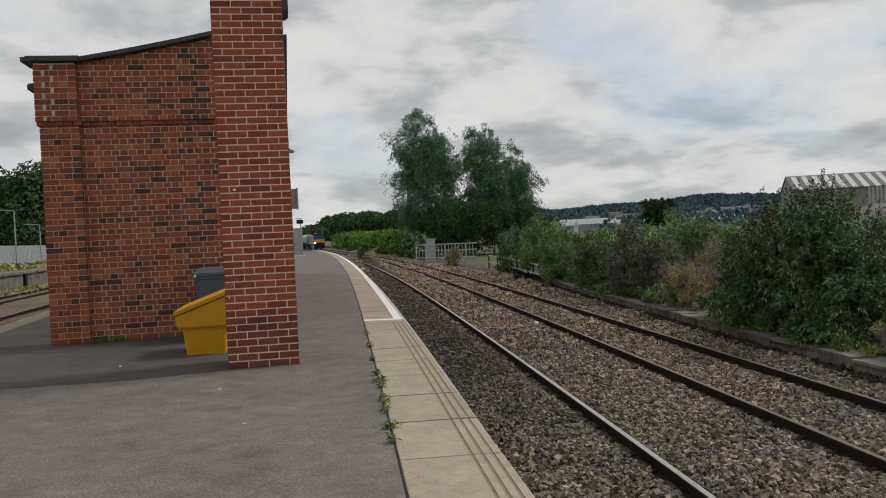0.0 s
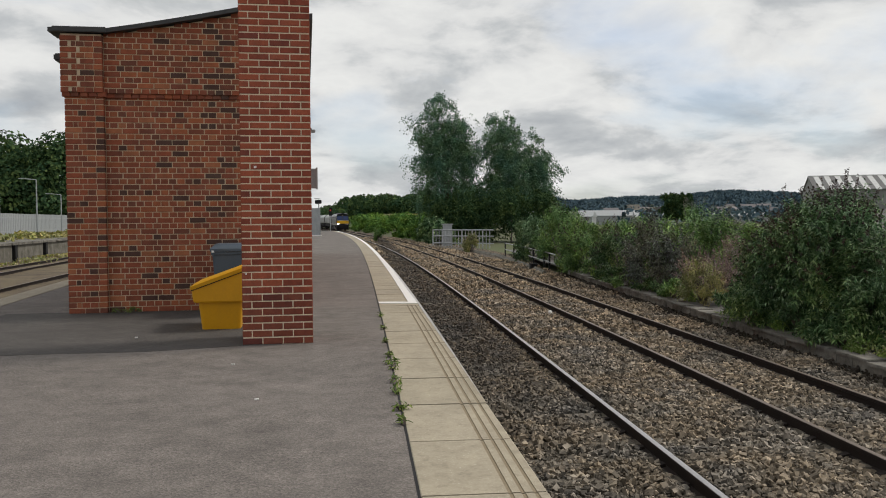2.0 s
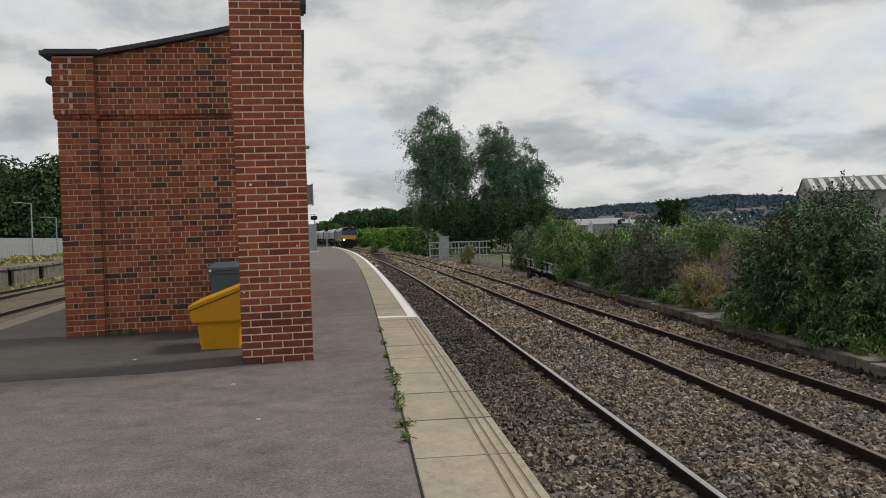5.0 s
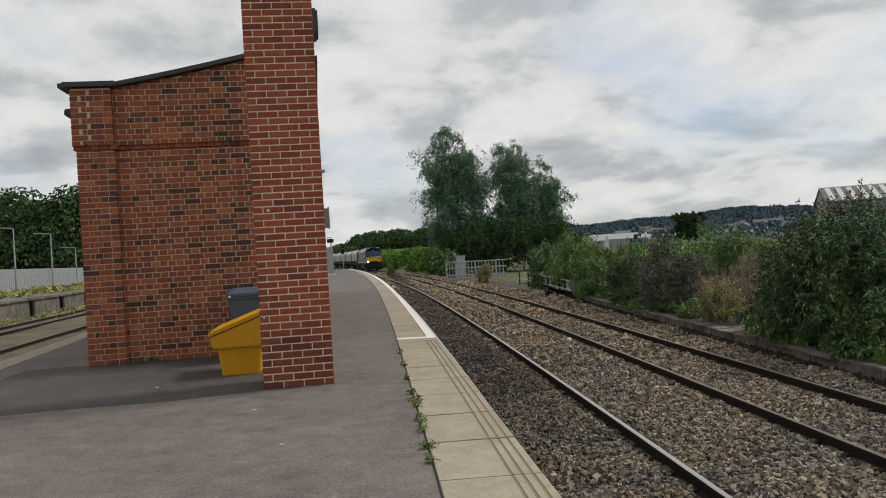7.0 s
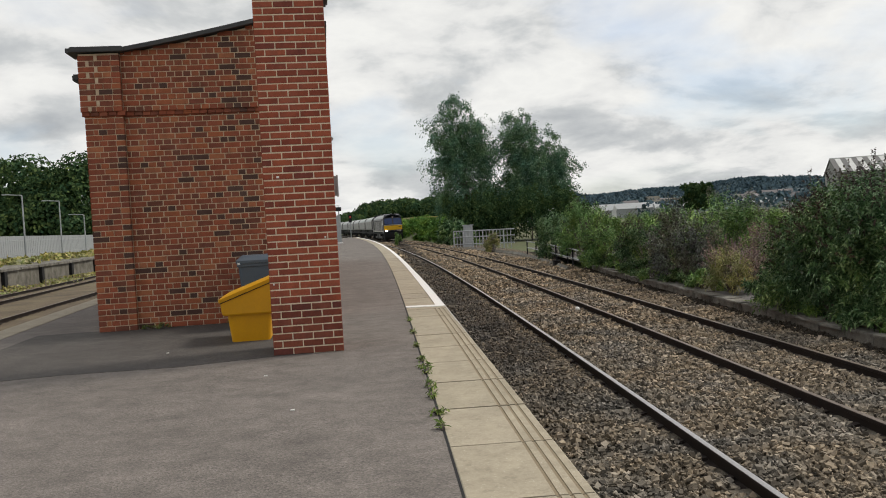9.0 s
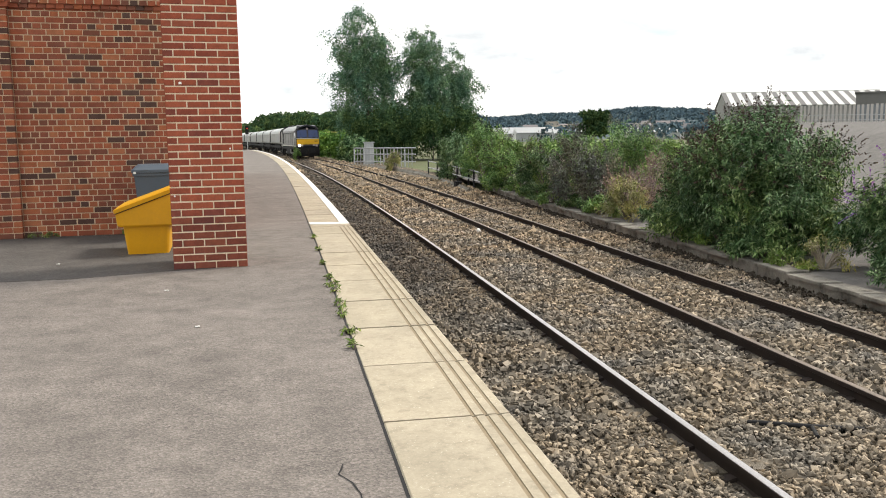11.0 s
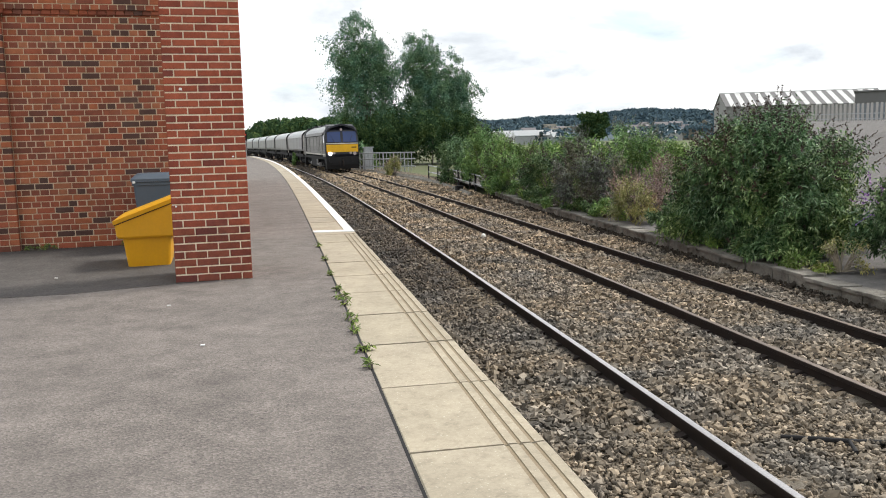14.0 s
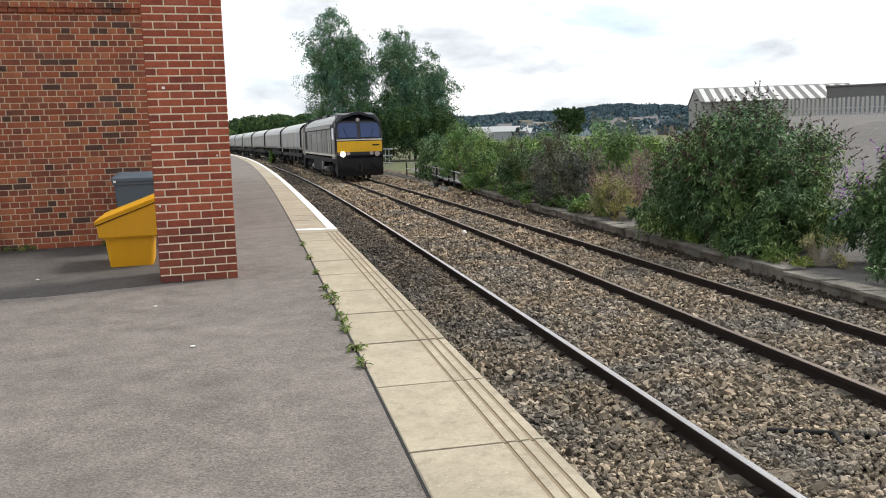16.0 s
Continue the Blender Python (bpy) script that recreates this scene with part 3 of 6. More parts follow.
        for s in (-1, 1):
            a, b = sorted((s * 0.10, s * 1.16))
            bm = bmesh.new()
            q = [(a, 10.125 * e, 2.42), (b, 10.125 * e, 2.42), (b, 9.79 * e, 3.24), (a, 9.79 * e, 3.24)]
            lo_v = [bm.verts.new(v) for v in q]
            hi_v = [bm.verts.new((v[0], v[1] + 0.025 * e, v[2] + 0.012)) for v in q]
            bm.faces.new(lo_v)
            bm.faces.new(hi_v)
            for i in range(4):
                bm.faces.new((lo_v[i], lo_v[(i + 1) % 4], hi_v[(i + 1) % 4], hi_v[i]))
            part("windscreen", bm, M_GLASS, loco, "tinted blue windscreen")
            part("wiper", rods(((s * 0.6, 10.19 * e, 2.36), (s * 0.85, 10.0 * e, 2.95), 0.012)), M_BLACK, loco)
            lit = e == 1 and s == 1
            part("headlight", rods(((s * 0.98, 10.0 * e, 1.50), (s * 0.98, 10.25 * e, 1.50), 0.14), seg=16), M_LAMP_ON if lit else M_LAMP_DIM, loco, "bright lit headlight" if lit else "pale marker light")
            part("marker_light", rods(((s * 0.66, 10.0 * e, 1.54), (s * 0.66, 10.23 * e, 1.54), 0.10), seg=14), M_LAMP_DIM, loco)
            part("buffer", rods(((s * 0.87, 10.0 * e, 1.05), (s * 0.87, 10.55 * e, 1.05), 0.12), ((s * 0.87, 10.5 * e, 1.05), (s * 0.87, 10.62 * e, 1.05), 0.26), seg=18), M_BLACK, loco)
        part("top_light", rods(((0, 9.5 * e, 3.42), (0, 9.82 * e, 3.42), 0.10), seg=14), M_LAMP_DIM, loco)
        part("coupling", rods(((0, 9.9 * e, 1.0), (0, 10.5 * e, 0.95), 0.06), ((0, 10.48 * e, 0.95), (0, 10.5 * e, 0.5), 0.06), ((0.25, 10.15 * e, 1.0), (0.25, 10.35 * e, 0.55), 0.03)), M_RUST, loco)
        part("number_plate_bar", boxes((-1.12, -0.72, min(10.20 * e, 10.224 * e), max(10.20 * e, 10.224 * e), 1.95, 2.03)), M_BLACK, loco)
        pl = [(8.6 * e, 1.25), (10.2 * e, 1.25), (10.24 * e, 0.62), (10.12 * e, 0.28), (9.6 * e, 0.28), (9.2 * e, 0.9)]
        part("plough", prisms("x", (pl, -1.30, 1.30)), M_BLACK, loco, "black buffer beam and plough")
    part("underframe", boxes((-1.3, 1.3, -9.9, 9.9, 1.02, 1.26)), M_BLACK, loco)
    tank = [(-1.25, 0.35), (-1.3, 0.55), (-1.3, 1.05), (1.3, 1.05), (1.3, 0.55), (1.25, 0.35)]
    part("fuel_tank", prisms("y", (tank, -2.7, 2.7)), M_BLACK, loco, "black fuel tank")
    for s in (-1, 1):
        part("equipment_box", boxes((s * 1.28, s * 1.36, 2.75, 3.6, 0.5, 1.0), bevel=0.02), M_LOCO_GREY, loco)
    for yc in (-6.4, 6.4):
        build_bogie(loco, yc, 3, 1.95, M_BLACK, LOCO_WHEELS)
    return loco


def build_wagon():
    wagon = empty("hopper_wagon", "silver grey covered hopper wagon with rounded roof", "wagon", "wagons of the train")
    L = 8.45
    prof = [(-1.28, 1.62), (-1.36, 1.80), (-1.36, 3.05)] + [(-1.36 * math.cos(a), 3.05 + 0.78 * math.sin(a)) for a in [math.pi * i / 10 for i in range(1, 10)]] + [(1.36, 3.05), (1.36, 1.80), (1.28, 1.62)]
    bm = prisms("y", (prof, -L, L))
    for v in bm.verts:
        if v.co.z > 3.1:
            v.co.y *= 0.975
    part("body", bm, M_WAGON, wagon, "silver grey steel body")
    rp = [(x * 1.015, z + 0.015) for x, z in prof[2:-2]]
    part("roof", prisms("y", (rp + [(x * 0.9, z - 0.12) for x, z in rp[::-1]], -L + 0.3, L - 0.3)), M_WAGON_ROOF, wagon, "pale curved roof cover")
    for s in (-1, 1):
        for y in (-L, -L / 3, L / 3, L - 0.07):
            part("rib", boxes((s * 1.34, s * 1.385, y, y + 0.07, 1.6, 3.05)), M_WAGON, wagon)
        part("top_rail", boxes((s * 1.34, s * 1.41, -L, L, 3.0, 3.08)), M_WAGON_ROOF, wagon)
        part("sole_bar", boxes((s * 1.12, s * 1.30, -L - 0.2, L + 0.2, 1.0, 1.28)), M_BLACK, wagon, "black sole bar")
        part("ladder", rods(((s * 1.2, L + 0.08, 1.2), (s * 1.2, L + 0.08, 3.2), 0.025), ((s * 0.85, L + 0.08, 1.2), (s * 0.85, L + 0.08, 3.2), 0.025),
                            *[((s * 0.85, L + 0.08, z), (s * 1.2, L + 0.08, z), 0.018) for z in spaced(1.4, 3.1, 0.3)], seg=6), M_CREAM, wagon)
    for e in (-1, 1):
        part("end_frame", boxes((-1.3, 1.3, min(e * L, e * (L + 0.05)), max(e * L, e * (L + 0.05)), 1.1, 1.5), (-0.06, 0.06, min(e * L, e * (L + 0.07)), max(e * L, e * (L + 0.07)), 1.2, 3.5)), M_BLACK, wagon)
        rim = [(x * 1.02, z + 0.03) for x, z in prof[1:-1]]
        part("end_rim", prisms("y", (rim + [(x * 0.93, z - 0.1) for x, z in rim[::-1]], min(e * (L - 0.12), e * (L + 0.02)), max(e * (L - 0.12), e * (L + 0.02)))), M_BLACK if e > 0 else M_WAGON, wagon, "dark rim round the end" if e > 0 else "")
    for y in (-3.2, 0.0, 3.2):
        part("hopper_chute", prisms("x", ([(y - 1.5, 1.6), (y + 1.5, 1.6), (y + 0.45, 0.55), (y - 0.45, 0.55)], -1.1, 1.1)), M_BLACK, wagon, "dark discharge chute")
    part("underframe", boxes((-1.0, 1.0, -L, L, 0.95, 1.15)), M_BLACK, wagon)
    for e in (-1, 1):
        for s in (-1, 1):
            part("buffer", rods(((s * 0.87, e * L, 1.05), (s * 0.87, e * (L + 0.42), 1.05), 0.12), ((s * 0.87, e * (L + 0.4), 1.05), (s * 0.87, e * (L + 0.46), 1.05), 0.24)), M_BLACK, wagon)
    spare = []
    for yc in (-6.6, 6.6):
        build_bogie(wagon, yc, 2, 1.8, M_BLACK, spare)
    return wagon


LOCO = build_loco()
WAGON_0 = build_wagon()
WAGONS = [WAGON_0] + [copy_thing(WAGON_0, pose(0, 0, 0)) for _ in range(9)]


def vehicle_pose(y):
    return pose(far_track(y), y, RAIL_Z, 0, 0, 180 - math.degrees(math.atan(slope(far_track, y))))


# ---- vehicles keyed along the line ----
def motions():
    times = [i * 0.5 for i in range(33)]
    walk(LOCO, [(t, vehicle_pose(front_y(t) + 10.4)) for t in times])
    for i, wagon in enumerate(WAGONS):
        walk(wagon, [(t, vehicle_pose(front_y(t) + 21.2 + 9.4 + 18.8 * i)) for t in times])
    # wheels roll without slipping: 0.5 m radius, keyed every other frame
    turns = [(i / 15.0, -math.degrees((front_y(0) - front_y(i / 15.0)) / 0.5)) for i in range(241)]
    sets = list(LOCO_WHEELS)
    for wagon in WAGONS:
        sets += [(o, o.location.y) for o in wagon.children_recursive if o.name.startswith("wheelset")]
    for wheel, y in sets:
        walk(wheel, [(t, pose(0, y, 0.5, a)) for t, a in turns])

# ---- brickwork ----
def brick_mesh(name, l, h, d, mat):
    """A brick with chamfered front arrises, front face at y = 0, running back to y = d, lower left corner at the origin."""
    c, r = 0.004, 0.004
    V = [(0, r, 0), (l, r, 0), (l, r, h), (0, r, h), (c, 0, c), (l - c, 0, c), (l - c, 0, h - c), (c, 0, h - c), (0, d, 0), (l, d, 0), (l, d, h), (0, d, h)]
    F = [(4, 5, 6, 7), (0, 1, 5, 4), (1, 2, 6, 5), (2, 3, 7, 6), (3, 0, 4, 7), (8, 9, 1, 0), (9, 10, 2, 1), (10, 11, 3, 2), (11, 8, 0, 3), (11, 10, 9, 8)]
    me = bpy.data.meshes.new(name)
    me.from_pydata(V, [], F)
    me.materials.append(mat)
    return me


def lay_bricks(parent, courses, face, mat, mat_joined, as_parts, seed, depth=0.09):
    """courses: (z, height, [(u, length)]); face(u, z) gives the pose of a brick's lower left corner. The lowest as_parts bricks are single parts."""
    rnd = random.Random(seed)
    cache, V, F, done = {}, [], [], 0
    for z, h, row in courses:
        for u, l in row:
            m = face(u, z) @ pose(0, rnd.uniform(-0.002, 0.001), rnd.uniform(-0.001, 0.001), rnd.uniform(-0.3, 0.3), 0, rnd.uniform(-0.3, 0.3))
            key = (round(l, 3), round(h, 3))
            if key not in cache:
                cache[key] = brick_mesh("brick", *key, depth, mat)
            if done < as_parts:
                ob = new("brick", cache[key])
                ob.parent = parent
                ob.matrix_basis = m
                done += 1
            else:
                b = len(V)
                V += [tuple(m @ v.co) for v in cache[key].vertices]
                F += [tuple(b + i for i in p.vertices) for p in cache[key].polygons]
    if V:
        tagged(link_mesh("brickwork", V, F, mat_joined, parent), kind="stuff")


def front(x, y):
    return lambda u, z: pose(x + u, y, z)


def build_pillar():
    x0, x1, y0, d, top = -0.603, 0.180, 9.55, 0.783, 5.6
    pillar = thing(part("brick_pillar", boxes((x0 + 0.007, x1 - 0.007, y0 + 0.007, y0 + d - 0.007, 0.0, top)), M_MORTAR),
                   "tall square red brick pillar with pale mortar joints on the platform", "pillar")
    rows_front, rows_side, z, i = [], [], 0.004, 0
    while z < top - 0.08:
        pitch = 0.082 if i < 10 else 0.0765
        h = pitch - 0.0145
        if i % 2 == 0:
            row = [(0, 0.215), (0.2275, 0.215), (0.455, 0.215), (0.6825, 0.1)]
        else:
            row = [(0, 0.1), (0.1125, 0.215), (0.34, 0.215), (0.5675, 0.215)]
        rows_front.append((z, h, row))
        rows_side.append((z, h, [(u + 0.095 if u == 0 else u, l - 0.095 if u == 0 and l > 0.15 else l) for u, l in row if not (u == 0 and l < 0.15)]))
        z += pitch
        i += 1
    lay_bricks(pillar, rows_front[:7], front(x0, y0), M_PILLAR_FOOT, M_PILLAR_I, 300, 4)
    lay_bricks(pillar, rows_front[7:], front(x0, y0), M_PILLAR, M_PILLAR_I, 270, 5)
    side_rows = [(z, h, [(u, l) for u, l in row if u + l < d - 0.09]) for z, h, row in rows_side]
    lay_bricks(pillar, side_rows, lambda u, z: pose(x1, y0 + u, z, 0, 0, 90), M_PILLAR, M_PILLAR_I, 0, 6)
    lay_bricks(pillar, side_rows, lambda u, z: pose(x0, y0 + d - u, z, 0, 0, -90), M_PILLAR, M_PILLAR_I, 0, 7)
    part("pillar_cap", boxes((x0 - 0.05, x1 + 0.05, y0 - 0.05, y0 + d + 0.05, top, top + 0.1), bevel=0.01), M_CONC, pillar, "concrete cap")
    # small white tag fixed to the brickwork
    part("wall_tag", boxes((-0.455, -0.425, y0 - 0.008, y0 + 0.004, 1.985, 2.01)), M_WHITE, pillar)
    part("wall_stud", rods(((0.045, y0 - 0.01, 1.30), (0.045, y0 + 0.01, 1.30), 0.010), ((-0.555, y0 - 0.01, 0.80), (-0.555, y0 + 0.01, 0.80), 0.010)), M_WHITE, pillar)


def parapet_z(x):
    return 4.24 if x < -2.85 else 4.24 + (x + 2.85) * 0.165 + 0.014 * (x + 2.85) ** 2


def build_building():
    X0, X1, Y0, Y1 = -3.45, 0.06, 13.5, 36.0
    PIER, PY = -2.885, 13.40
    core = bmesh.new()
    outline = [(X0 + 0.012, 0.0), (X1, 0.0)] + [(x, parapet_z(x) - 0.02) for x in (X1, -0.9, -1.9, -2.85)] + [(X0 + 0.012, 4.22)]
    prism(core, outline, "y", Y0 + 0.008, Y1)
    prism(core, [(X0 + 0.012, 0.0), (PIER - 0.012, 0.0), (PIER - 0.012, 4.22), (X0 + 0.012, 4.22)], "y", PY + 0.008, Y0 + 0.1)
    prism(core, [(X0 - 0.028, 3.36), (PIER - 0.012, 3.36), (PIER - 0.012, 4.22), (X0 - 0.028, 4.22)], "y", PY - 0.042, Y0)
    prism(core, [(X0 + 0.012, 3.36), (X1, 3.36)] + [(x, parapet_z(x) - 0.02) for x in (X1, -0.9, -1.9, -2.85)] + [(X0 + 0.012, 4.22)], "y", Y0 - 0.047, Y0 + 0.1)
    house = thing(part("brick_building", core, M_MORTAR_OLD), "old red brick station building with corner pier and sloping parapet", "building")
    P, L, H = 0.0857, 0.232, 0.116
    rnd = random.Random(3)
    wall_rows, pier_rows, up_rows, up_pier = [], [], [], []
    z, i = 0.005, 0
    while z < 5.0:
        low = z < 3.27
        step, unit = (0.244, 0.229) if i % 2 == 0 else (0.122, 0.107)
        u = PIER - X0 + 0.0 if i % 2 == 0 else PIER - X0 - 0.06
        row = []
        while u < X1 - X0 - 0.1:
            w = unit + rnd.uniform(-0.004, 0.004)
            top_ok = z + P < parapet_z(X0 + u) + 0.06
            if top_ok and u + w > PIER - X0:
                a = max(u, PIER - X0)
                row.append((a, u + w - a))
            u += step
        (wall_rows if low else up_rows).append((z, P - 0.0125, row))
        prow = [(0.0, 0.234), (0.244, 0.195), (0.449, 0.112)] if i % 2 == 0 else [(0.0, 0.112), (0.122, 0.06), (0.192, 0.112), (0.314, 0.112), (0.436, 0.125)]
        if z + P < 4.21:
            (pier_rows if low else up_pier).append((z, P - 0.0125, prow))
        z += P
        i += 1
    lay_bricks(house, wall_rows, front(X0, Y0), M_WALL, M_WALL_I, 300, 11)
    lay_bricks(house, pier_rows, front(X0, PY), M_WALL, M_WALL_I, 0, 12)
    # parapet above the corbel stands a little proud
    lay_bricks(house, up_rows, front(X0, Y0 - 0.055), M_WALL, M_WALL_I, 0, 13)
    lay_bricks(house, [(zz, h, [(u - 0.04, l) if u == 0 else (u, l) for u, l in r]) for zz, h, r in up_pier], front(X0, PY - 0.05), M_WALL, M_WALL_I, 0, 14)
    side_rows = [(zz, h, [(u, 0.234) for u in spaced(0.1, 21.8, 0.244)]) for zz, h, r in wall_rows + up_rows if zz < 4.1]
    lay_bricks(house, side_rows, lambda u, zz: pose(X0, Y1 - u, zz, 0, 0, -90), M_WALL, M_WALL_I, 0, 15)
    lay_bricks(house, [(zz, h, r) for zz, h, r in side_rows], lambda u, zz: pose(X1 + 0.012, Y0 + u, zz, 0, 0, 90), M_WALL, M_WALL_I, 0, 17)
    # corbel courses with projecting headers
    band = [(3.285, 0.072, [(u, 0.112) for u in spaced(PIER - X0 + 0.03, 3.5, 0.122)])]
    lay_bricks(house, band, front(X0, Y0 - 0.03), M_WALL, M_WALL_I, 0, 18)
    lay_bricks(house, [(3.285, 0.072, [(u, 0.112) for u in (-0.03, 0.10, 0.23, 0.36, 0.485)])], front(X0, PY - 0.03), M_WALL, M_WALL_I, 0, 19)
    xs = [X0 - 0.2, -2.85, -2.3, -1.9, -1.4, -0.9, -0.4, 0.1]
    cop = [(x, parapet_z(x) + 0.065) for x in xs] + [(x, parapet_z(x)) for x in xs[::-1]]
    part("coping", prisms("y", (cop, Y0 - 0.17, Y0 + 0.35)), M_SLATE, house, "dark lead coping along the parapet")
    part("pier_coping", boxes((X0 - 0.13, PIER + 0.07, PY - 0.12, Y0 - 0.16, 4.235, 4.315), bevel=0.008), M_SLATE, house, "dark lead coping on the pier")
    roof = [(X0 - 0.1, 4.05), (X1 + 0.2, parapet_z(X1) - 0.1), (X1 + 0.2, parapet_z(X1) - 0.2), (X0 - 0.1, 3.95)]
    part("roof", prisms("y", (roof, Y0 + 0.3, Y1 + 0.2)), M_SLATE, house, "dark felt roof")
    part("gutter", boxes((X0 - 0.2, X0 - 0.02, Y0 + 0.1, Y1, 3.86, 3.97), bevel=0.02), M_SLATE, house, "dark gutter")
    part("gutter", boxes((X1 + 0.0, X1 + 0.24, Y0 - 0.1, Y0 + 0.5, 5.0, 5.4), bevel=0.03), M_SLATE, house, "dark eaves gutter")
    return house


# ---- grit bin and wheeled bin ----
def loft(rings, cap=True):
    bm = bmesh.new()
    rows = [[bm.verts.new(p) for p in r] for r in rings]
    n = len(rows[0])
    for a, b in zip(rows, rows[1:]):
        for i in range(n):
            bm.faces.new((a[i], a[(i + 1) % n], b[(i + 1) % n], b[i]))
    if cap:
        bm.faces.new(rows[0][::-1])
        bm.faces.new(rows[-1])
    return bm


def soft_rect(x0, x1, y0, y1, z, r=0.05, n=4, tilt=0.0):
    pts = []
    for cx, cy, a0 in ((x1 - r, y1 - r, 0), (x0 + r, y1 - r, 90), (x0 + r, y0 + r, 180), (x1 - r, y0 + r, 270)):
        for k in range(n + 1):
            a = radians(a0 + 90 * k / n)
            pts.append((cx + r * math.cos(a), cy + r * math.sin(a), 0))
    return [(x, y, z + tilt * (x - x0)) for x, y, _ in pts]


def build_grit_bin():
    g = empty("grit_bin", "yellow plastic grit bin with sloping lid beside the brick pillar", "grit bin", at=(-1.29, 10.95, 0))
    base = loft([soft_rect(0.07, 0.555, 0.08, 0.84, 0.0), soft_rect(0.03, 0.585, 0.04, 0.88, 0.36), soft_rect(0.02, 0.595, 0.03, 0.89, 0.375)])
    part("tub", base, M_BIN_Y, g, smooth=False)
    upper = loft([soft_rect(-0.015, 0.63, 0.0, 0.92, 0.355), soft_rect(-0.03, 0.665, -0.01, 0.93, 0.375, tilt=0.0), soft_rect(-0.045, 0.70, -0.02, 0.94, 0.51, tilt=0.365)])
    part("bin_body", upper, M_BIN_Y, g)
    lid = loft([soft_rect(-0.06, 0.70, -0.035, 0.955, 0.515, tilt=0.36), soft_rect(-0.065, 0.70, -0.04, 0.96, 0.56, tilt=0.36), soft_rect(-0.01, 0.67, 0.03, 0.89, 0.60, tilt=0.36)])
    part("lid", lid, M_BIN_Y, g, "sloping yellow lid")
    part("lid_seam", loft([soft_rect(-0.05, 0.695, -0.025, 0.945, 0.503, tilt=0.362), soft_rect(-0.05, 0.695, -0.025, 0.945, 0.518, tilt=0.362)]), painted("dark_bin_seam", (0.10, 0.05, 0.005), 0.8), g)
    part("hinge", rods(((0.69, 0.15, 0.80), (0.69, 0.3, 0.80), 0.02), ((0.69, 0.62, 0.80), (0.69, 0.77, 0.80), 0.02)), M_BLACK, g)


def build_wheeled_bin():
    g = empty("wheeled_bin", "slate grey plastic bin with a hinged lid against the wall", "bin", at=(-1.25, 12.62, 0))
    part("bin_body", loft([soft_rect(0.06, 0.52, 0.05, 0.6, 0.02), soft_rect(0.0, 0.58, 0.0, 0.66, 0.90), soft_rect(-0.02, 0.60, -0.02, 0.68, 0.905), soft_rect(-0.02, 0.60, -0.02, 0.68, 0.945)]), M_BIN_G, g)
    part("lid", loft([soft_rect(-0.03, 0.61, -0.04, 0.69, 0.95), soft_rect(-0.03, 0.61, -0.04, 0.69, 0.99), soft_rect(0.04, 0.54, 0.05, 0.62, 1.06, r=0.1)]), M_BIN_G, g, "domed grey lid")
    part("catch", boxes((0.0, 0.035, -0.05, -0.02, 0.935, 0.965)), M_WHITE, g)
    for s in (0.02, 0.52):
        part("wheel", rods(((s, 0.6, 0.1), (s + 0.05, 0.6, 0.1), 0.1), seg=18), M_BLACK, g)


# ---- platform edge ----
def slab_mesh(grooved):
    w, l, h = 0.652, 1.052, 0.07
    cuts = (0.455, 0.520, 0.585) if grooved else ()
    top = [(0.006, 0.0)]
    for c in cuts:
        top += [(c - 0.011, 0.0), (c - 0.008, -0.005), (c + 0.008, -0.005), (c + 0.011, 0.0)]
    top += [(w - 0.012, 0.0)]
    prof = [(0.0, -h), (0.0, -0.006)] + top + [(w, -0.012), (w, -h)]
    bm = bmesh.new()
    prism(bm, prof, "y", 0.006, l - 0.006)
    me = bpy.data.meshes.new("paving_slab")
    bmesh.ops.recalc_face_normals(bm, faces=bm.faces)
    bm.to_mesh(me)
    bm.free()
    me.materials.append(M_SLAB)
    me.materials.append(M_GROOVE)
    for p in me.polygons:
        if len(p.vertices) == 4 and all(-0.0085 < me.vertices[v].co.z < -0.0001 and me.vertices[v].co.x > 0.3 and me.vertices[v].co.x < 0.62 for v in p.vertices):
            p.material_index = 1
        elif len(p.vertices) == 4 and p.normal.z < 0.9 and p.normal.z > 0.1 and 0.4 < p.center.x < 0.62:
            p.material_index = 1
    return me


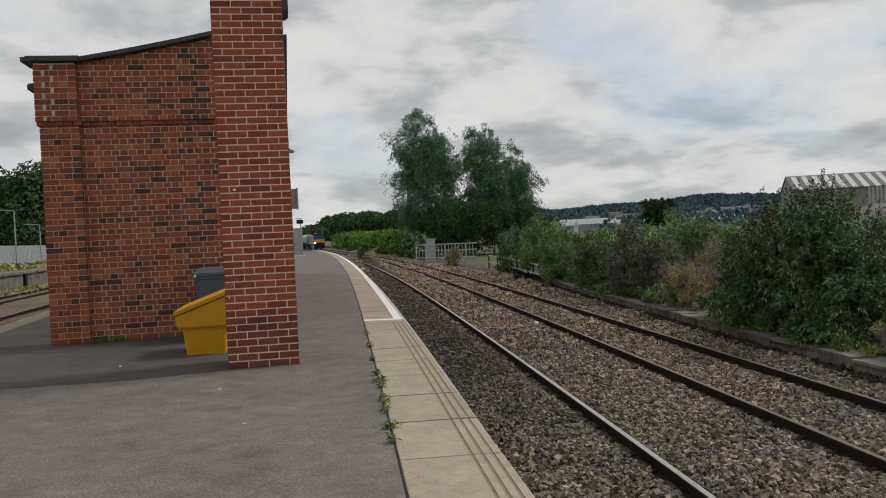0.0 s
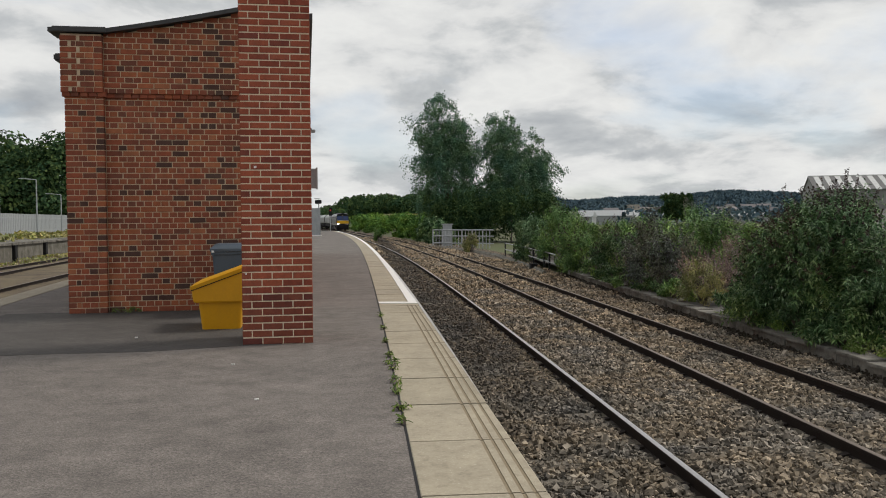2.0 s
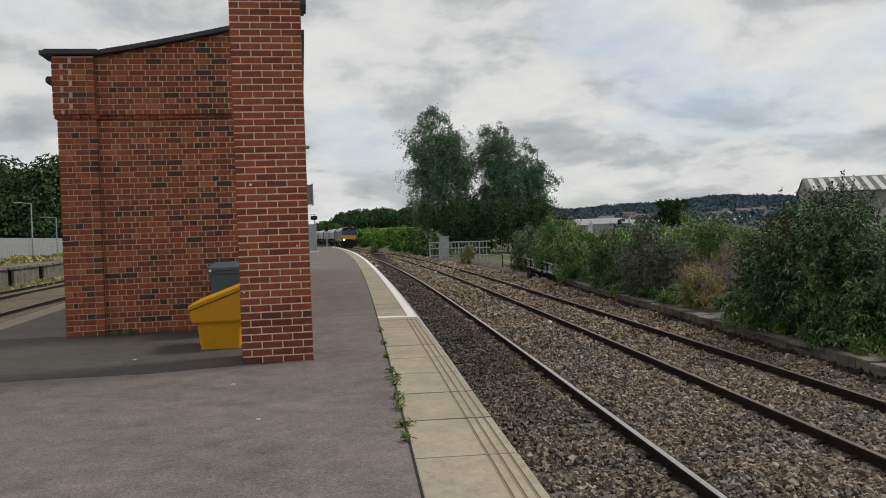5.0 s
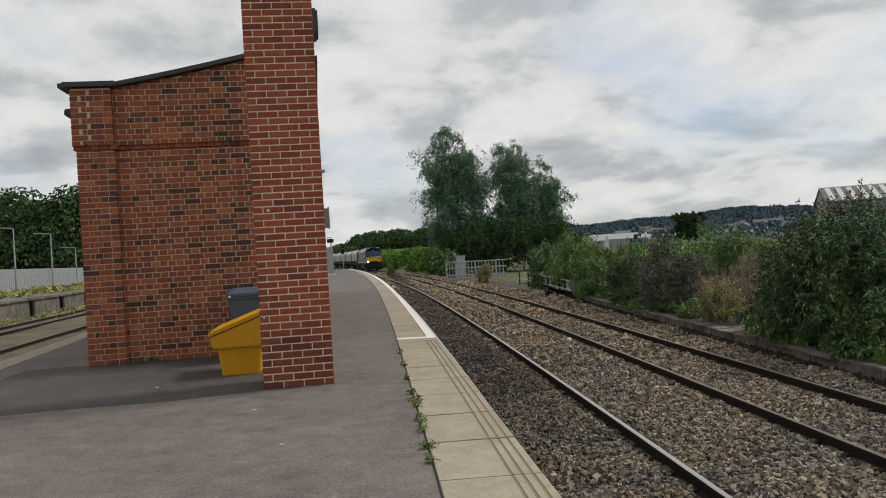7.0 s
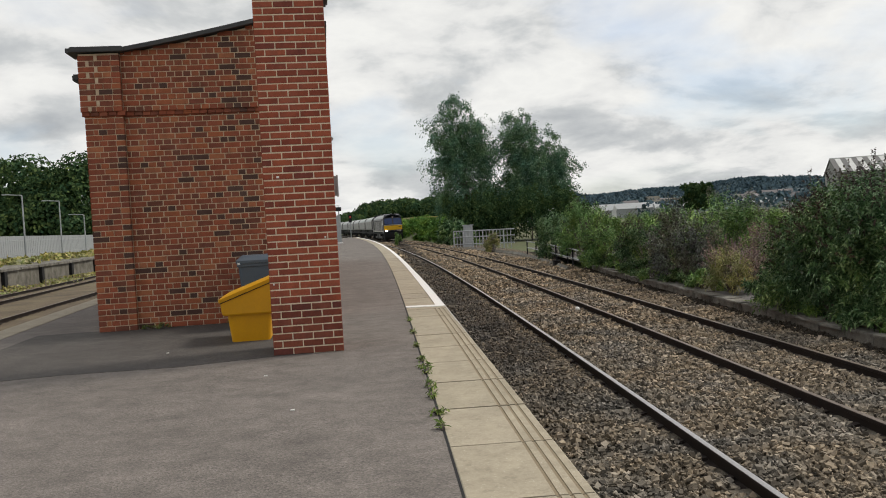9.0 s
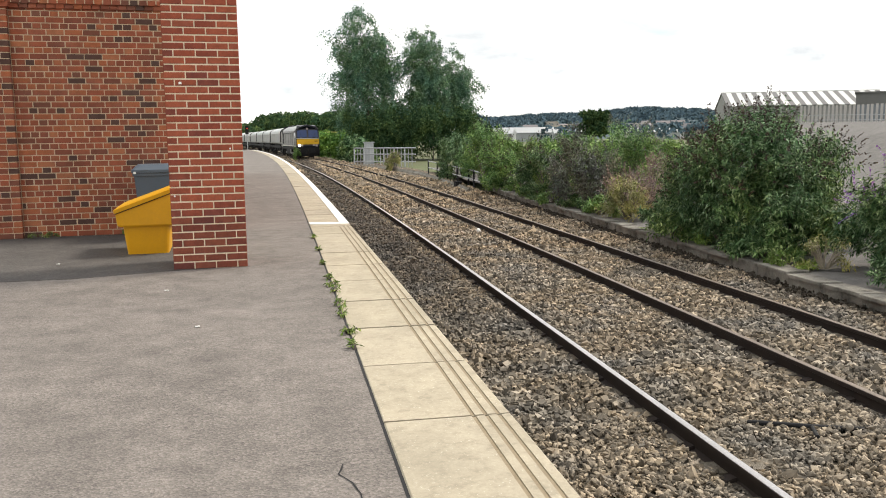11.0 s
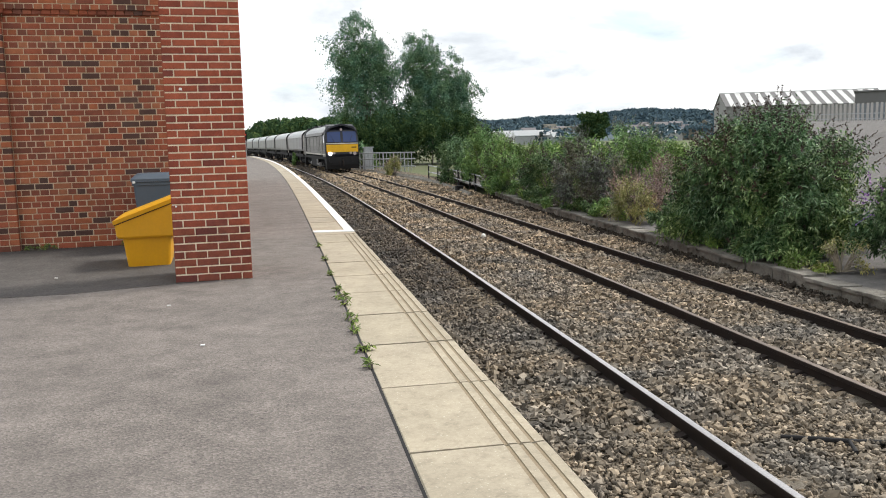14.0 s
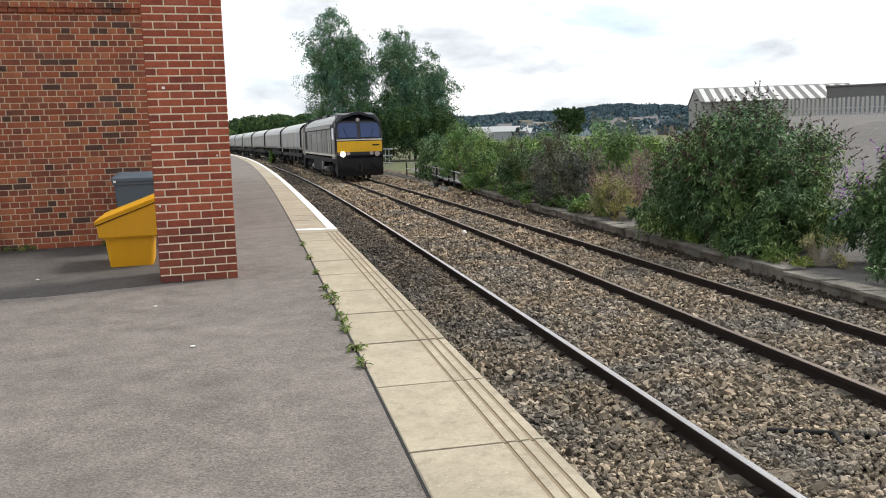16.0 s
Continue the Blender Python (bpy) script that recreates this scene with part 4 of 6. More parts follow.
def build_edge():
    e = empty("platform_edge", "row of buff concrete paving slabs along the platform edge", "platform edge", kind="structure")
    plain, cut = slab_mesh(False), slab_mesh(True)
    rnd = random.Random(8)
    y = 3.98 - 1.06 * 40
    while y < 111:
        ob = new("paving_slab", cut if y < 13.2 else plain)
        ob.parent = e
        s = math.degrees(math.atan(slope(inner, y + 0.5)))
        ob.matrix_basis = pose(inner(y) + 0.004, y, 0.006 + rnd.uniform(-0.002, 0.002), rnd.uniform(-0.1, 0.1), rnd.uniform(-0.15, 0.15), -s)
        y += 1.06
    seam = sweep("edge_seam", [(-0.011, 0.0015), (0.006, 0.0015), (0.006, -0.04), (-0.011, -0.04)], inner, spaced(-40, 40, 0.5) + spaced(42, 110, 2), M_BLACK, e, "dark open joint beside the slabs", 0.0)
    bed = sweep("edge_bed", [(0.0, 0.0), (0.60, 0.0), (0.60, -0.25), (0.0, -0.25)], inner, spaced(-40, 110, 2.0), M_CONC, e, "", -0.066)
    ys = spaced(13.84, 60, 0.8) + spaced(62, 111, 2)
    line = sweep("platform_line", [(-0.155, 0.016), (-0.012, 0.016), (-0.012, 0.004), (-0.155, 0.004)], edge, ys, M_WHITE)
    tagged(line, "white painted line along the platform edge", "painted line", "", "structure")
    bm = bmesh.new()
    a, b = inner(13.93), edge(13.8)
    prism(bm, [(a + 0.01, 13.88), (b - 0.012, 13.74), (b - 0.012, 13.98), (a + 0.01, 14.12)], "z", 0.004, 0.0175)
    thing(part("platform_line", bm, M_WHITE), "white painted line across the edge slabs", "painted line", "", "structure")


# ---- loose ballast, kerb wall ----
def rocks(name, P, R, seed, mat, label, fine=False):
    """Crushed stones: jittered cubes far off, many-sided lumps nearby."""
    rng = np.random.default_rng(seed)
    if fine:
        g = (1 + 5 ** 0.5) / 2
        form = np.array([(-1, g, 0), (1, g, 0), (-1, -g, 0), (1, -g, 0), (0, -1, g), (0, 1, g), (0, -1, -g), (0, 1, -g), (g, 0, -1), (g, 0, 1), (-g, 0, -1), (-g, 0, 1)]) / 1.75
        side = np.array([(0, 11, 5), (0, 5, 1), (0, 1, 7), (0, 7, 10), (0, 10, 11), (1, 5, 9), (5, 11, 4), (11, 10, 2), (10, 7, 6), (7, 1, 8),
                         (3, 9, 4), (3, 4, 2), (3, 2, 6), (3, 6, 8), (3, 8, 9), (4, 9, 5), (2, 4, 11), (6, 2, 10), (8, 6, 7), (9, 8, 1)])
    else:
        form = np.array([(x, y, z) for x in (-1, 1) for y in (-1, 1) for z in (-1, 1)]) * 0.72
        side = np.array([(0, 1, 3, 2), (4, 6, 7, 5), (0, 4, 5, 1), (2, 3, 7, 6), (0, 2, 6, 4), (1, 5, 7, 3)])
    n, k = len(P), len(form)
    V = np.repeat(form[None], n, 0) * rng.uniform(0.5, 1.2, (n, k, 3)) + rng.uniform(-0.18, 0.18, (n, k, 3))
    V *= rng.uniform((0.8, 0.65, 0.45), (1.45, 1.1, 0.8), (n, 3))[:, None]
    q = rng.normal(size=(n, 4)) * np.array([1.0, 0.45, 0.45, 1.0])
    q /= np.linalg.norm(q, axis=1)[:, None]
    w, x, y, z = q.T
    M = np.stack([1 - 2 * (y * y + z * z), 2 * (x * y - z * w), 2 * (x * z + y * w), 2 * (x * y + z * w), 1 - 2 * (x * x + z * z), 2 * (y * z - x * w),
                  2 * (x * z - y * w), 2 * (y * z + x * w), 1 - 2 * (x * x + y * y)], 1).reshape(n, 3, 3)
    V = np.einsum("nij,nkj->nki", M, V * R[:, None, None]) + P[:, None]
    fast_mesh(name, V.reshape(-1, 3), (side[None] + k * np.arange(n)[:, None, None]).reshape(-1, side.shape[1]), mat, label=label, category="ballast")


def fast_mesh(name, V, F, mat, parent=None, label="", category="", kind="stuff"):
    me = bpy.data.meshes.new(name)
    k = F.shape[1]
    me.vertices.add(len(V))
    me.vertices.foreach_set("co", np.ascontiguousarray(V, dtype=np.float32).ravel())
    me.loops.add(F.size)
    me.loops.foreach_set("vertex_index", np.ascontiguousarray(F, dtype=np.int32).ravel())
    me.polygons.add(len(F))
    me.polygons.foreach_set("loop_start", np.arange(0, F.size, k, dtype=np.int32))
    me.polygons.foreach_set("loop_total", np.full(len(F), k, dtype=np.int32))
    me.update(calc_edges=True)
    me.validate()
    me.shade_flat()
    me.materials.append(mat)
    ob = new(name, me)
    if parent:
        ob.parent = parent
    return tagged(ob, label, category, "", kind)


def build_ballast():
    rng = np.random.default_rng(21)
    P, R = [], []
    for y0, y1, dens, r in ((2.4, 6.5, 1050, 0.0225), (6.5, 16, 470, 0.0290), (16, 28, 200, 0.037), (28, 50, 60, 0.050), (50, 120, 13, 0.085)):
        n = int((y1 - y0) * 8.0 * dens)
        y = rng.uniform(y0, y1, n)
        f = rng.uniform(0, 1, n)
        lo = np.array([edge(v) for v in y]) + 0.02
        hi = np.array([kerb_wall(v) if v < 50 else far_track(v) + 2.6 for v in y]) - 0.02
        x = lo + (hi - lo) * f
        near = np.array([near_track(v) for v in y])
        far = np.array([far_track(v) for v in y])
        d = np.minimum.reduce([abs(x - near - 0.75), abs(x - near + 0.75), abs(x - far - 0.75), abs(x - far + 0.75)])
        bare = (np.abs((y - SLEEPER_Y) % SLEEPER_STEP - 0.125) < 0.125) & (np.minimum(abs(x - near), abs(x - far)) < 1.25)
        keep = (d > 0.085) & ~(bare & (rng.uniform(0, 1, n) < 0.30))
        x, y, d = x[keep], y[keep], d[keep]
        clear = np.clip((d - 0.085) / 0.2, 0, 1)
        hump = 0.03 * np.sin(x * 2.1 + 0.6 * np.sin(y * 1.3)) * np.cos(y * 1.7)
        z = BED_Z + 0.0 + 0.025 * clear + hump * clear + rng.uniform(-0.012, 0.022, len(x))
        P.append(np.stack([x, y, z], 1))
        R.append(r * rng.lognormal(0, 0.28, len(x)))
    rocks("ballast", P[0], R[0], 4, M_STONE, "loose grey and tan crushed stone ballast between the rails", True)
    rocks("ballast", np.concatenate(P[1:]), np.concatenate(R[1:]), 5, M_STONE, "crushed stone ballast further along the line")
    # dark leaf mould and spent stones gathered against the low wall
    n = 2600
    y = rng.uniform(3, 36, n)
    x = np.array([kerb_wall(v) for v in y]) + 0.04 - np.abs(rng.normal(size=n)) * 0.12
    z = BED_Z + 0.03 + np.clip(0.07 - (np.array([kerb_wall(v) for v in y]) - x) * 0.35, 0, 0.07) * rng.uniform(0.3, 1, n)
    rocks("leaf_mould", np.stack([x, y, z], 1), 0.030 * rng.lognormal(0, 0.3, n), 6, M_EARTH_DARK, "dark leaf mould and dirty stones against the low wall")
    s = bmesh.new()
    bmesh.ops.create_icosphere(s, subdivisions=2, radius=0.06, matrix=pose(6.25, 20.76, -1.0))
    thing(part("white_stone", s, M_WHITE), "single white stone lying on the ballast", "stone")
    bm = rods(((4.15, 6.05, -1.02), (4.55, 5.75, -1.0), 0.022), ((4.55, 5.75, -1.0), (4.95, 5.62, -1.02), 0.022), ((4.55, 5.75, -1.0), (4.45, 5.55, -1.01), 0.018))
    thing(part("scrap_bar", bm, M_BLACK), "bent rusty steel bar lying on the ballast", "scrap metal")


def build_kerb_wall():
    w = empty("kerb_wall", "low weathered concrete block wall beside the line", "wall", kind="structure")
    rnd = random.Random(4)
    y = -6.0
    while y < 34:
        l = 0.92
        x, s = kerb_wall(y), math.degrees(math.atan(slope(kerb_wall, y)))
        if y > 3:
            ob = part("block", boxes((0.0, 0.18, 0.008, l / 2 - 0.008, -1.25, -0.84)), M_KERB, w)
            ob.matrix_basis = pose(x + 0.03 + rnd.uniform(-0.008, 0.008), y, rnd.uniform(-0.01, 0.005), 0, rnd.uniform(-1, 1), -s)
            ob2 = new("block", ob.data)
            ob2.parent = w
            ob2.matrix_basis = pose(kerb_wall(y + l / 2) + 0.03 + rnd.uniform(-0.008, 0.008), y + l / 2, rnd.uniform(-0.01, 0.005), 0, rnd.uniform(-1, 1), -s)
        cop = part("coping_slab", boxes((0.0, 0.40, 0.008, l - 0.008, -0.845, -0.79), bevel=0.010), M_KERB, w)
        cop.matrix_basis = pose(x + rnd.uniform(-0.03, 0.03), y, rnd.uniform(-0.012, 0.008), rnd.uniform(-0.9, 0.9), rnd.uniform(-2.0, 2.0), -s + rnd.uniform(-1.0, 1.0))
        y += l


build_pillar()
build_building()
build_grit_bin()
build_wheeled_bin()
build_edge()
build_ballast()
build_kerb_wall()

# ---- foliage ----
def leaf_mat(name, stops, rough=0.55, hue=0.8, spec=0.2):
    m = Mat(name, rough, 0.0, spec)
    c = m.ramp(m.random(True), stops)
    c = m.mix(c, m.ramp(m.noise(0.9, 4, 0.6), [(0.3, grey(0.6)), (0.7, grey(1.3))]), 0.85, "MULTIPLY")
    # shoots turn from blue-green to yellow-green through the plant
    c = m.mix(c, m.ramp(m.noise(0.55, 3, 0.5), [(0.36, (0.80, 0.98, 1.15)), (0.62, (1.14, 1.06, 0.78))]), hue, "MULTIPLY")
    m.color(c)
    return m.m


M_BIRCH = leaf_mat("birch_leaves", [(0, (0.046, 0.105, 0.064)), (0.5, (0.095, 0.187, 0.106)), (0.9, (0.157, 0.268, 0.158)), (1, (0.273, 0.374, 0.282))])
# the palest buddleia stop paints highlights onto leaves picked at random
M_BUSH = leaf_mat("buddleia_leaves", [(0, (0.026, 0.060, 0.022)), (0.4, (0.070, 0.135, 0.048)), (0.75, (0.155, 0.242, 0.088)), (1, (0.36, 0.44, 0.24))])
M_BUSH2 = leaf_mat("scrub_leaves", [(0, (0.063, 0.128, 0.037)), (0.5, (0.155, 0.262, 0.071)), (0.85, (0.269, 0.397, 0.111)), (1, (0.412, 0.512, 0.224))])
M_BROWN = leaf_mat("seeding_scrub", [(0, (0.068, 0.058, 0.059)), (0.4, (0.145, 0.124, 0.114)), (0.75, (0.161, 0.197, 0.110)), (1, (0.290, 0.281, 0.251))])
M_WEED = leaf_mat("weed_leaves", [(0, (0.088, 0.150, 0.026)), (0.6, (0.175, 0.250, 0.058)), (1, (0.312, 0.338, 0.130))])
M_STRAW = leaf_mat("dry_grass", [(0, (0.17, 0.19, 0.05)), (0.5, (0.33, 0.31, 0.11)), (1, (0.48, 0.41, 0.22))])
M_PINK = leaf_mat("fireweed_seed_heads", [(0, (0.24, 0.15, 0.14)), (1, (0.42, 0.30, 0.27))])
M_PANICLE = leaf_mat("dead_flower_spikes", [(0, (0.036, 0.024, 0.022)), (0.7, (0.084, 0.054, 0.042)), (1, (0.144, 0.096, 0.072))])
M_PURPLE = leaf_mat("purple_flower_spikes", [(0, (0.24, 0.10, 0.36)), (1, (0.46, 0.25, 0.58))])
M_WOOD = leaf_mat("wood_canopy", [(0, (0.028, 0.054, 0.028)), (0.6, (0.058, 0.101, 0.044)), (1, (0.111, 0.155, 0.067))], 0.95, spec=0.0)
# distance haze is put into these leaf colours as blue-grey
M_HILLWOOD = leaf_mat("haze_tinted_canopy", [(0, (0.065, 0.101, 0.129)), (0.6, (0.083, 0.125, 0.150)), (1, (0.103, 0.146, 0.162))], 0.95, 0.3, 0.0)
M_HEDGE = leaf_mat("hedge_canopy", [(0, (0.071, 0.137, 0.035)), (0.6, (0.129, 0.232, 0.055)), (1, (0.219, 0.322, 0.095))], 0.95, spec=0.0)
M_BARK = painted("grey_bark", (0.12, 0.10, 0.085), 0.9, 0, 0.5, 3, (0.03, 0.025, 0.02))
# slope colour includes the blue of distance haze
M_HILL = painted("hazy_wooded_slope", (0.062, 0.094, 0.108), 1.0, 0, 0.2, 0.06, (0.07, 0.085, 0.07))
M_ROOFGREY = painted("weathered_roof_tiles", (0.17, 0.16, 0.165), 0.8, 0, 0.3, 0.5)
M_TWIG = painted("pale_dead_twigs", (0.30, 0.26, 0.20), 0.9, 0, 0.3, 6)


def unit(a):
    return a / np.maximum(np.linalg.norm(a, axis=-1, keepdims=True), 1e-9)


def leaves_at(P, D, length, width, rng, face=None):
    """A kinked four-cornered leaf at each place P along each way D."""
    n = len(P)
    side = unit(np.cross(D, unit(rng.normal(size=(n, 3))) + np.array([0, 0, 0.9]) if face is None else face))
    nor = np.cross(side, D)
    L = (length * rng.uniform(0.6, 1.3, n))[:, None]
    W = (width * rng.uniform(0.6, 1.3, n))[:, None]
    V = np.stack([P, P + D * L * 0.45 + side * W * 0.5 + nor * L * 0.08, P + D * L - nor * L * 0.10, P + D * L * 0.45 - side * W * 0.5 + nor * L * 0.08], 1)
    return V.reshape(-1, 3), np.arange(4 * n).reshape(-1, 4)


def spray_leaves(S, C, E, per, t0, length, width, rng, spread=0.9, jit=0.03):
    """Leaves along bent stems S, C, E (start, bend, end), from the part t0 to the tips."""
    k = len(S)
    t = rng.uniform(t0, 1.0, (k, per))[..., None]
    P = (1 - t) ** 2 * S[:, None] + 2 * t * (1 - t) * C[:, None] + t * t * E[:, None]
    T = unit(2 * (1 - t) * (C - S)[:, None] + 2 * t * (E - C)[:, None])
    D = unit(T + spread * rng.normal(size=P.shape) + np.array([0, 0, -0.15]))
    P = P + jit * rng.normal(size=P.shape)
    return leaves_at(P.reshape(-1, 3), D.reshape(-1, 3), length, width, rng)


def stem_mesh(name, S, C, E, r, mat, parent, label="", steps=5):
    V, F = [], []
    for s, c, e, rr in zip(S, C, E, r):
        b = len(V)
        for j in range(steps + 1):
            t = j / steps
            p = (1 - t) ** 2 * s + 2 * t * (1 - t) * c + t * t * e
            w = rr * (1 - 0.85 * t)
            V += [(p[0] + w * math.cos(a), p[1] + w * math.sin(a), p[2]) for a in (0, 2.09, 4.19)]
        for j in range(steps):
            for i in range(3):
                q = b + j * 3
                F.append((q + i, q + (i + 1) % 3, q + 3 + (i + 1) % 3, q + 3 + i))
    return link_mesh(name, V, F, mat, parent, label)


def spikes(name, tips, ways, length, r, mat, parent, label, rng):
    """Flower or seed spikes built of short bristling leaves round an axis."""
    n, per = len(tips), 22
    t = rng.uniform(0, 1, (n, per))[..., None]
    P = tips[:, None] + ways[:, None] * (t - 0.45) * length
    D = unit(rng.normal(size=P.shape) + ways[:, None] * 0.8)
    V, F = leaves_at(P.reshape(-1, 3), D.reshape(-1, 3), r, r * 0.7, rng)
    return fast_mesh(name, V, F, mat, parent, label)


def bush(at, rx, ry, h, n_stem, per, leaf, mat, label, seed, name="bush", category="bush", spike=None, n_spike=0, droop=0.25, width=0.26, spike_mat=None, spike_len=0.22, flat=0.55, stem_mat=None):
    """Shoots gathered in lobes over a full dome, with drooping leaves in pairs along each shoot."""
    rng = np.random.default_rng(seed)
    top = empty(name, label, category, at=at)
    n_lobe = int(min(64, max(4, n_stem // 15)))
    a = rng.uniform(0, 2 * math.pi, n_lobe)
    se = rng.uniform(-0.02, 1.0, n_lobe)
    ce = np.sqrt(1 - se ** 2)
    r = (np.abs(ce) ** 2.7 + np.abs(se) ** 2.7) ** (-1 / 2.7) * rng.uniform(0.58, 0.88, n_lobe)
    mid = np.stack([rx * r * ce * np.cos(a), ry * r * ce * np.sin(a), h * (0.06 + 0.86 * r * np.maximum(se, 0.0))], 1)
    size = np.array([rx, ry, h * 0.62])
    pick = rng.integers(0, n_lobe, n_stem)
    way = unit(unit(mid[pick] / np.array([rx, ry, h])) * 0.9 + rng.normal(size=(n_stem, 3)) * 0.75 + np.array([0, 0, 0.35]))
    E = mid[pick] + way * size * rng.uniform(0.16, 0.40, n_stem)[:, None]
    E[:, 2] = np.maximum(E[:, 2], 0.04)
    S = mid[pick] * np.array([0.55, 0.55, 0.45]) + rng.normal(size=(n_stem, 3)) * size * 0.06
    S[:, 2] = np.maximum(S[:, 2], 0.0)
    C = (S + E) / 2 + np.array([0, 0, 1.0]) * (h * droop * 0.45)
    t = (flat * 0.55 + (1 - flat * 0.55) * rng.uniform(0, 1, (n_stem, per)) ** 0.75)[..., None]
    P = (1 - t) ** 2 * S[:, None] + 2 * t * (1 - t) * C[:, None] + t * t * E[:, None]
    T = unit(2 * (1 - t) * (C - S)[:, None] + 2 * t * (E - C)[:, None])
    out = unit(np.cross(T, rng.normal(size=P.shape)))
    D = unit(0.55 * T + 0.95 * out + np.array([0, 0, -0.30]) + 0.2 * rng.normal(size=P.shape))
    P = P + leaf * 0.18 * rng.normal(size=P.shape)
    V, F = leaves_at(P.reshape(-1, 3), D.reshape(-1, 3), leaf, leaf * width, rng, unit(rng.normal(size=(n_stem * per, 3))) * 0.8 + np.array([0, 0, 1.5]))
    fast_mesh("foliage", V, F, mat, top)
    k = max(1, n_stem // 45)
    foot = S[::k] * np.array([0.3, 0.3, 0.0])
    stem_mesh("stem", foot, S[::k] * np.array([0.8, 0.8, 1.2]), E[::k], rng.uniform(0.010, 0.024, n_stem), stem_mat or M_BARK, top, "thin bare stems")
    if spike:
        idx = rng.permutation(np.flatnonzero(E[:, 2] > 0.35 * h))[:n_spike]
        W = unit(unit(E - C)[idx] + np.array([0, 0, 0.15]) + 0.35 * rng.normal(size=(len(idx), 3)))
        spikes(spike, E[idx] + W * spike_len * 0.45, W, spike_len, 0.04 if spike_len > 0.15 else 0.03, spike_mat, top, "", rng)
    return top


def tree(at, h, lobes, n_spray, per, leaf, mat, label, seed, trunk_r=0.22, droop=1.0, pale=False):
    """Trunk, limbs to every lobe and hanging sprays. lobes: (x, y, z, rx, rz)."""
    rng = np.random.default_rng(seed)
    top = empty("tree", label, "tree", at=at)
    S, C, E, R = [np.array([0, 0, -1.6])], [np.array([0.2, 0, h * 0.4])], [np.array([lobes[0][0] * 0.6, 0, h * 0.70])], [trunk_r]
    for x, y, z, rx, rz in [q for q in lobes if q[3] > 1.2]:
        for _ in range(5):
            s = np.array([0.1, 0.0, rng.uniform(0.15, 0.55) * z])
            e = np.array([x, y, z - 0.5 * rz]) + rng.uniform(-1, 1, 3) * np.array([rx, rx, rz]) * 0.4
            S.append(s), C.append((s + e) / 2 + np.array([0, 0, 0.05 * h * rng.uniform(0, 1)])), E.append(e), R.append(trunk_r * rng.uniform(0.25, 0.5))
    stem_mesh("trunk", S, C, E, R, M_BARK, top, "grey tapering trunk with limbs", 8)
    w = np.array([l[3] ** 2 * l[4] for l in lobes])
    pick = rng.choice(len(lobes), n_spray, p=w / w.sum())
    L = np.array(lobes)[pick]
    d = unit(rng.normal(size=(n_spray, 3)))
    rad = rng.uniform(0.15, 1.0, n_spray)[:, None] ** 0.45
    s = L[:, :3] + d * rad * np.stack([L[:, 3], L[:, 3], L[:, 4]], 1)
    # gather the sprays into clumps so that gaps open between them
    mates = rng.integers(0, max(8, n_spray // 15), n_spray)
    loose = np.where(rng.uniform(0, 1, n_spray) < 0.22, 0.9, 0.06)[:, None]
    s = loose * s + (1 - loose) * s[mates] * np.array([1.04, 1.04, 1.02]) + rng.normal(size=s.shape) * np.array([0.46, 0.46, 0.30])
    out = unit(np.stack([s[:, 0] - L[:, 0] * 0.4, s[:, 1] - L[:, 1] * 0.4, np.zeros(n_spray)], 1) + 0.3 * rng.normal(size=(n_spray, 3)))
    ln = (0.35 + 1.35 * rng.uniform(0, 1, n_spray) ** 2.2)[:, None]
    c = s + out * ln * 0.7 + np.array([0, 0, 0.25]) * ln
    e = s + out * ln * 0.9 + np.array([0, 0, -0.9 * droop]) * ln
    V, F = spray_leaves(s, c, e, per, 0.0, leaf, leaf * 0.55, rng, 1.0, 0.16)
    fast_mesh("crown", V, F, mat, top, "drooping green crown")
    return top


def canopy(name, blobs, per, leaf, mat, label, category, seed, parent=None):
    """Woodland seen from far off: leaf clumps on the shells of many crowns. blobs: rows of x, y, z, rx, rz."""
    rng = np.random.default_rng(seed)
    B = np.repeat(np.array(blobs), per, 0)
    d = unit(rng.normal(size=(len(B), 3)))
    d[:, 2] = np.where(d[:, 2] < -0.3, -d[:, 2], d[:, 2])
    k = rng.uniform(0.75, 1.05, len(B))[:, None]
    P = B[:, :3] + d * k * np.stack([B[:, 3], B[:, 3], B[:, 4]], 1)
    V, F = leaves_at(P, unit(np.cross(d, rng.normal(size=P.shape)) + 0.35 * d), leaf, leaf * 0.8, rng, 1.5 * d)
    return fast_mesh(name, V, F, mat, parent, label, category)


def bear(b, d):
    return d * math.sin(radians(b)), d * math.cos(radians(b))


# ---- scrub along the kerb wall ----
KERB_TOP = -0.8


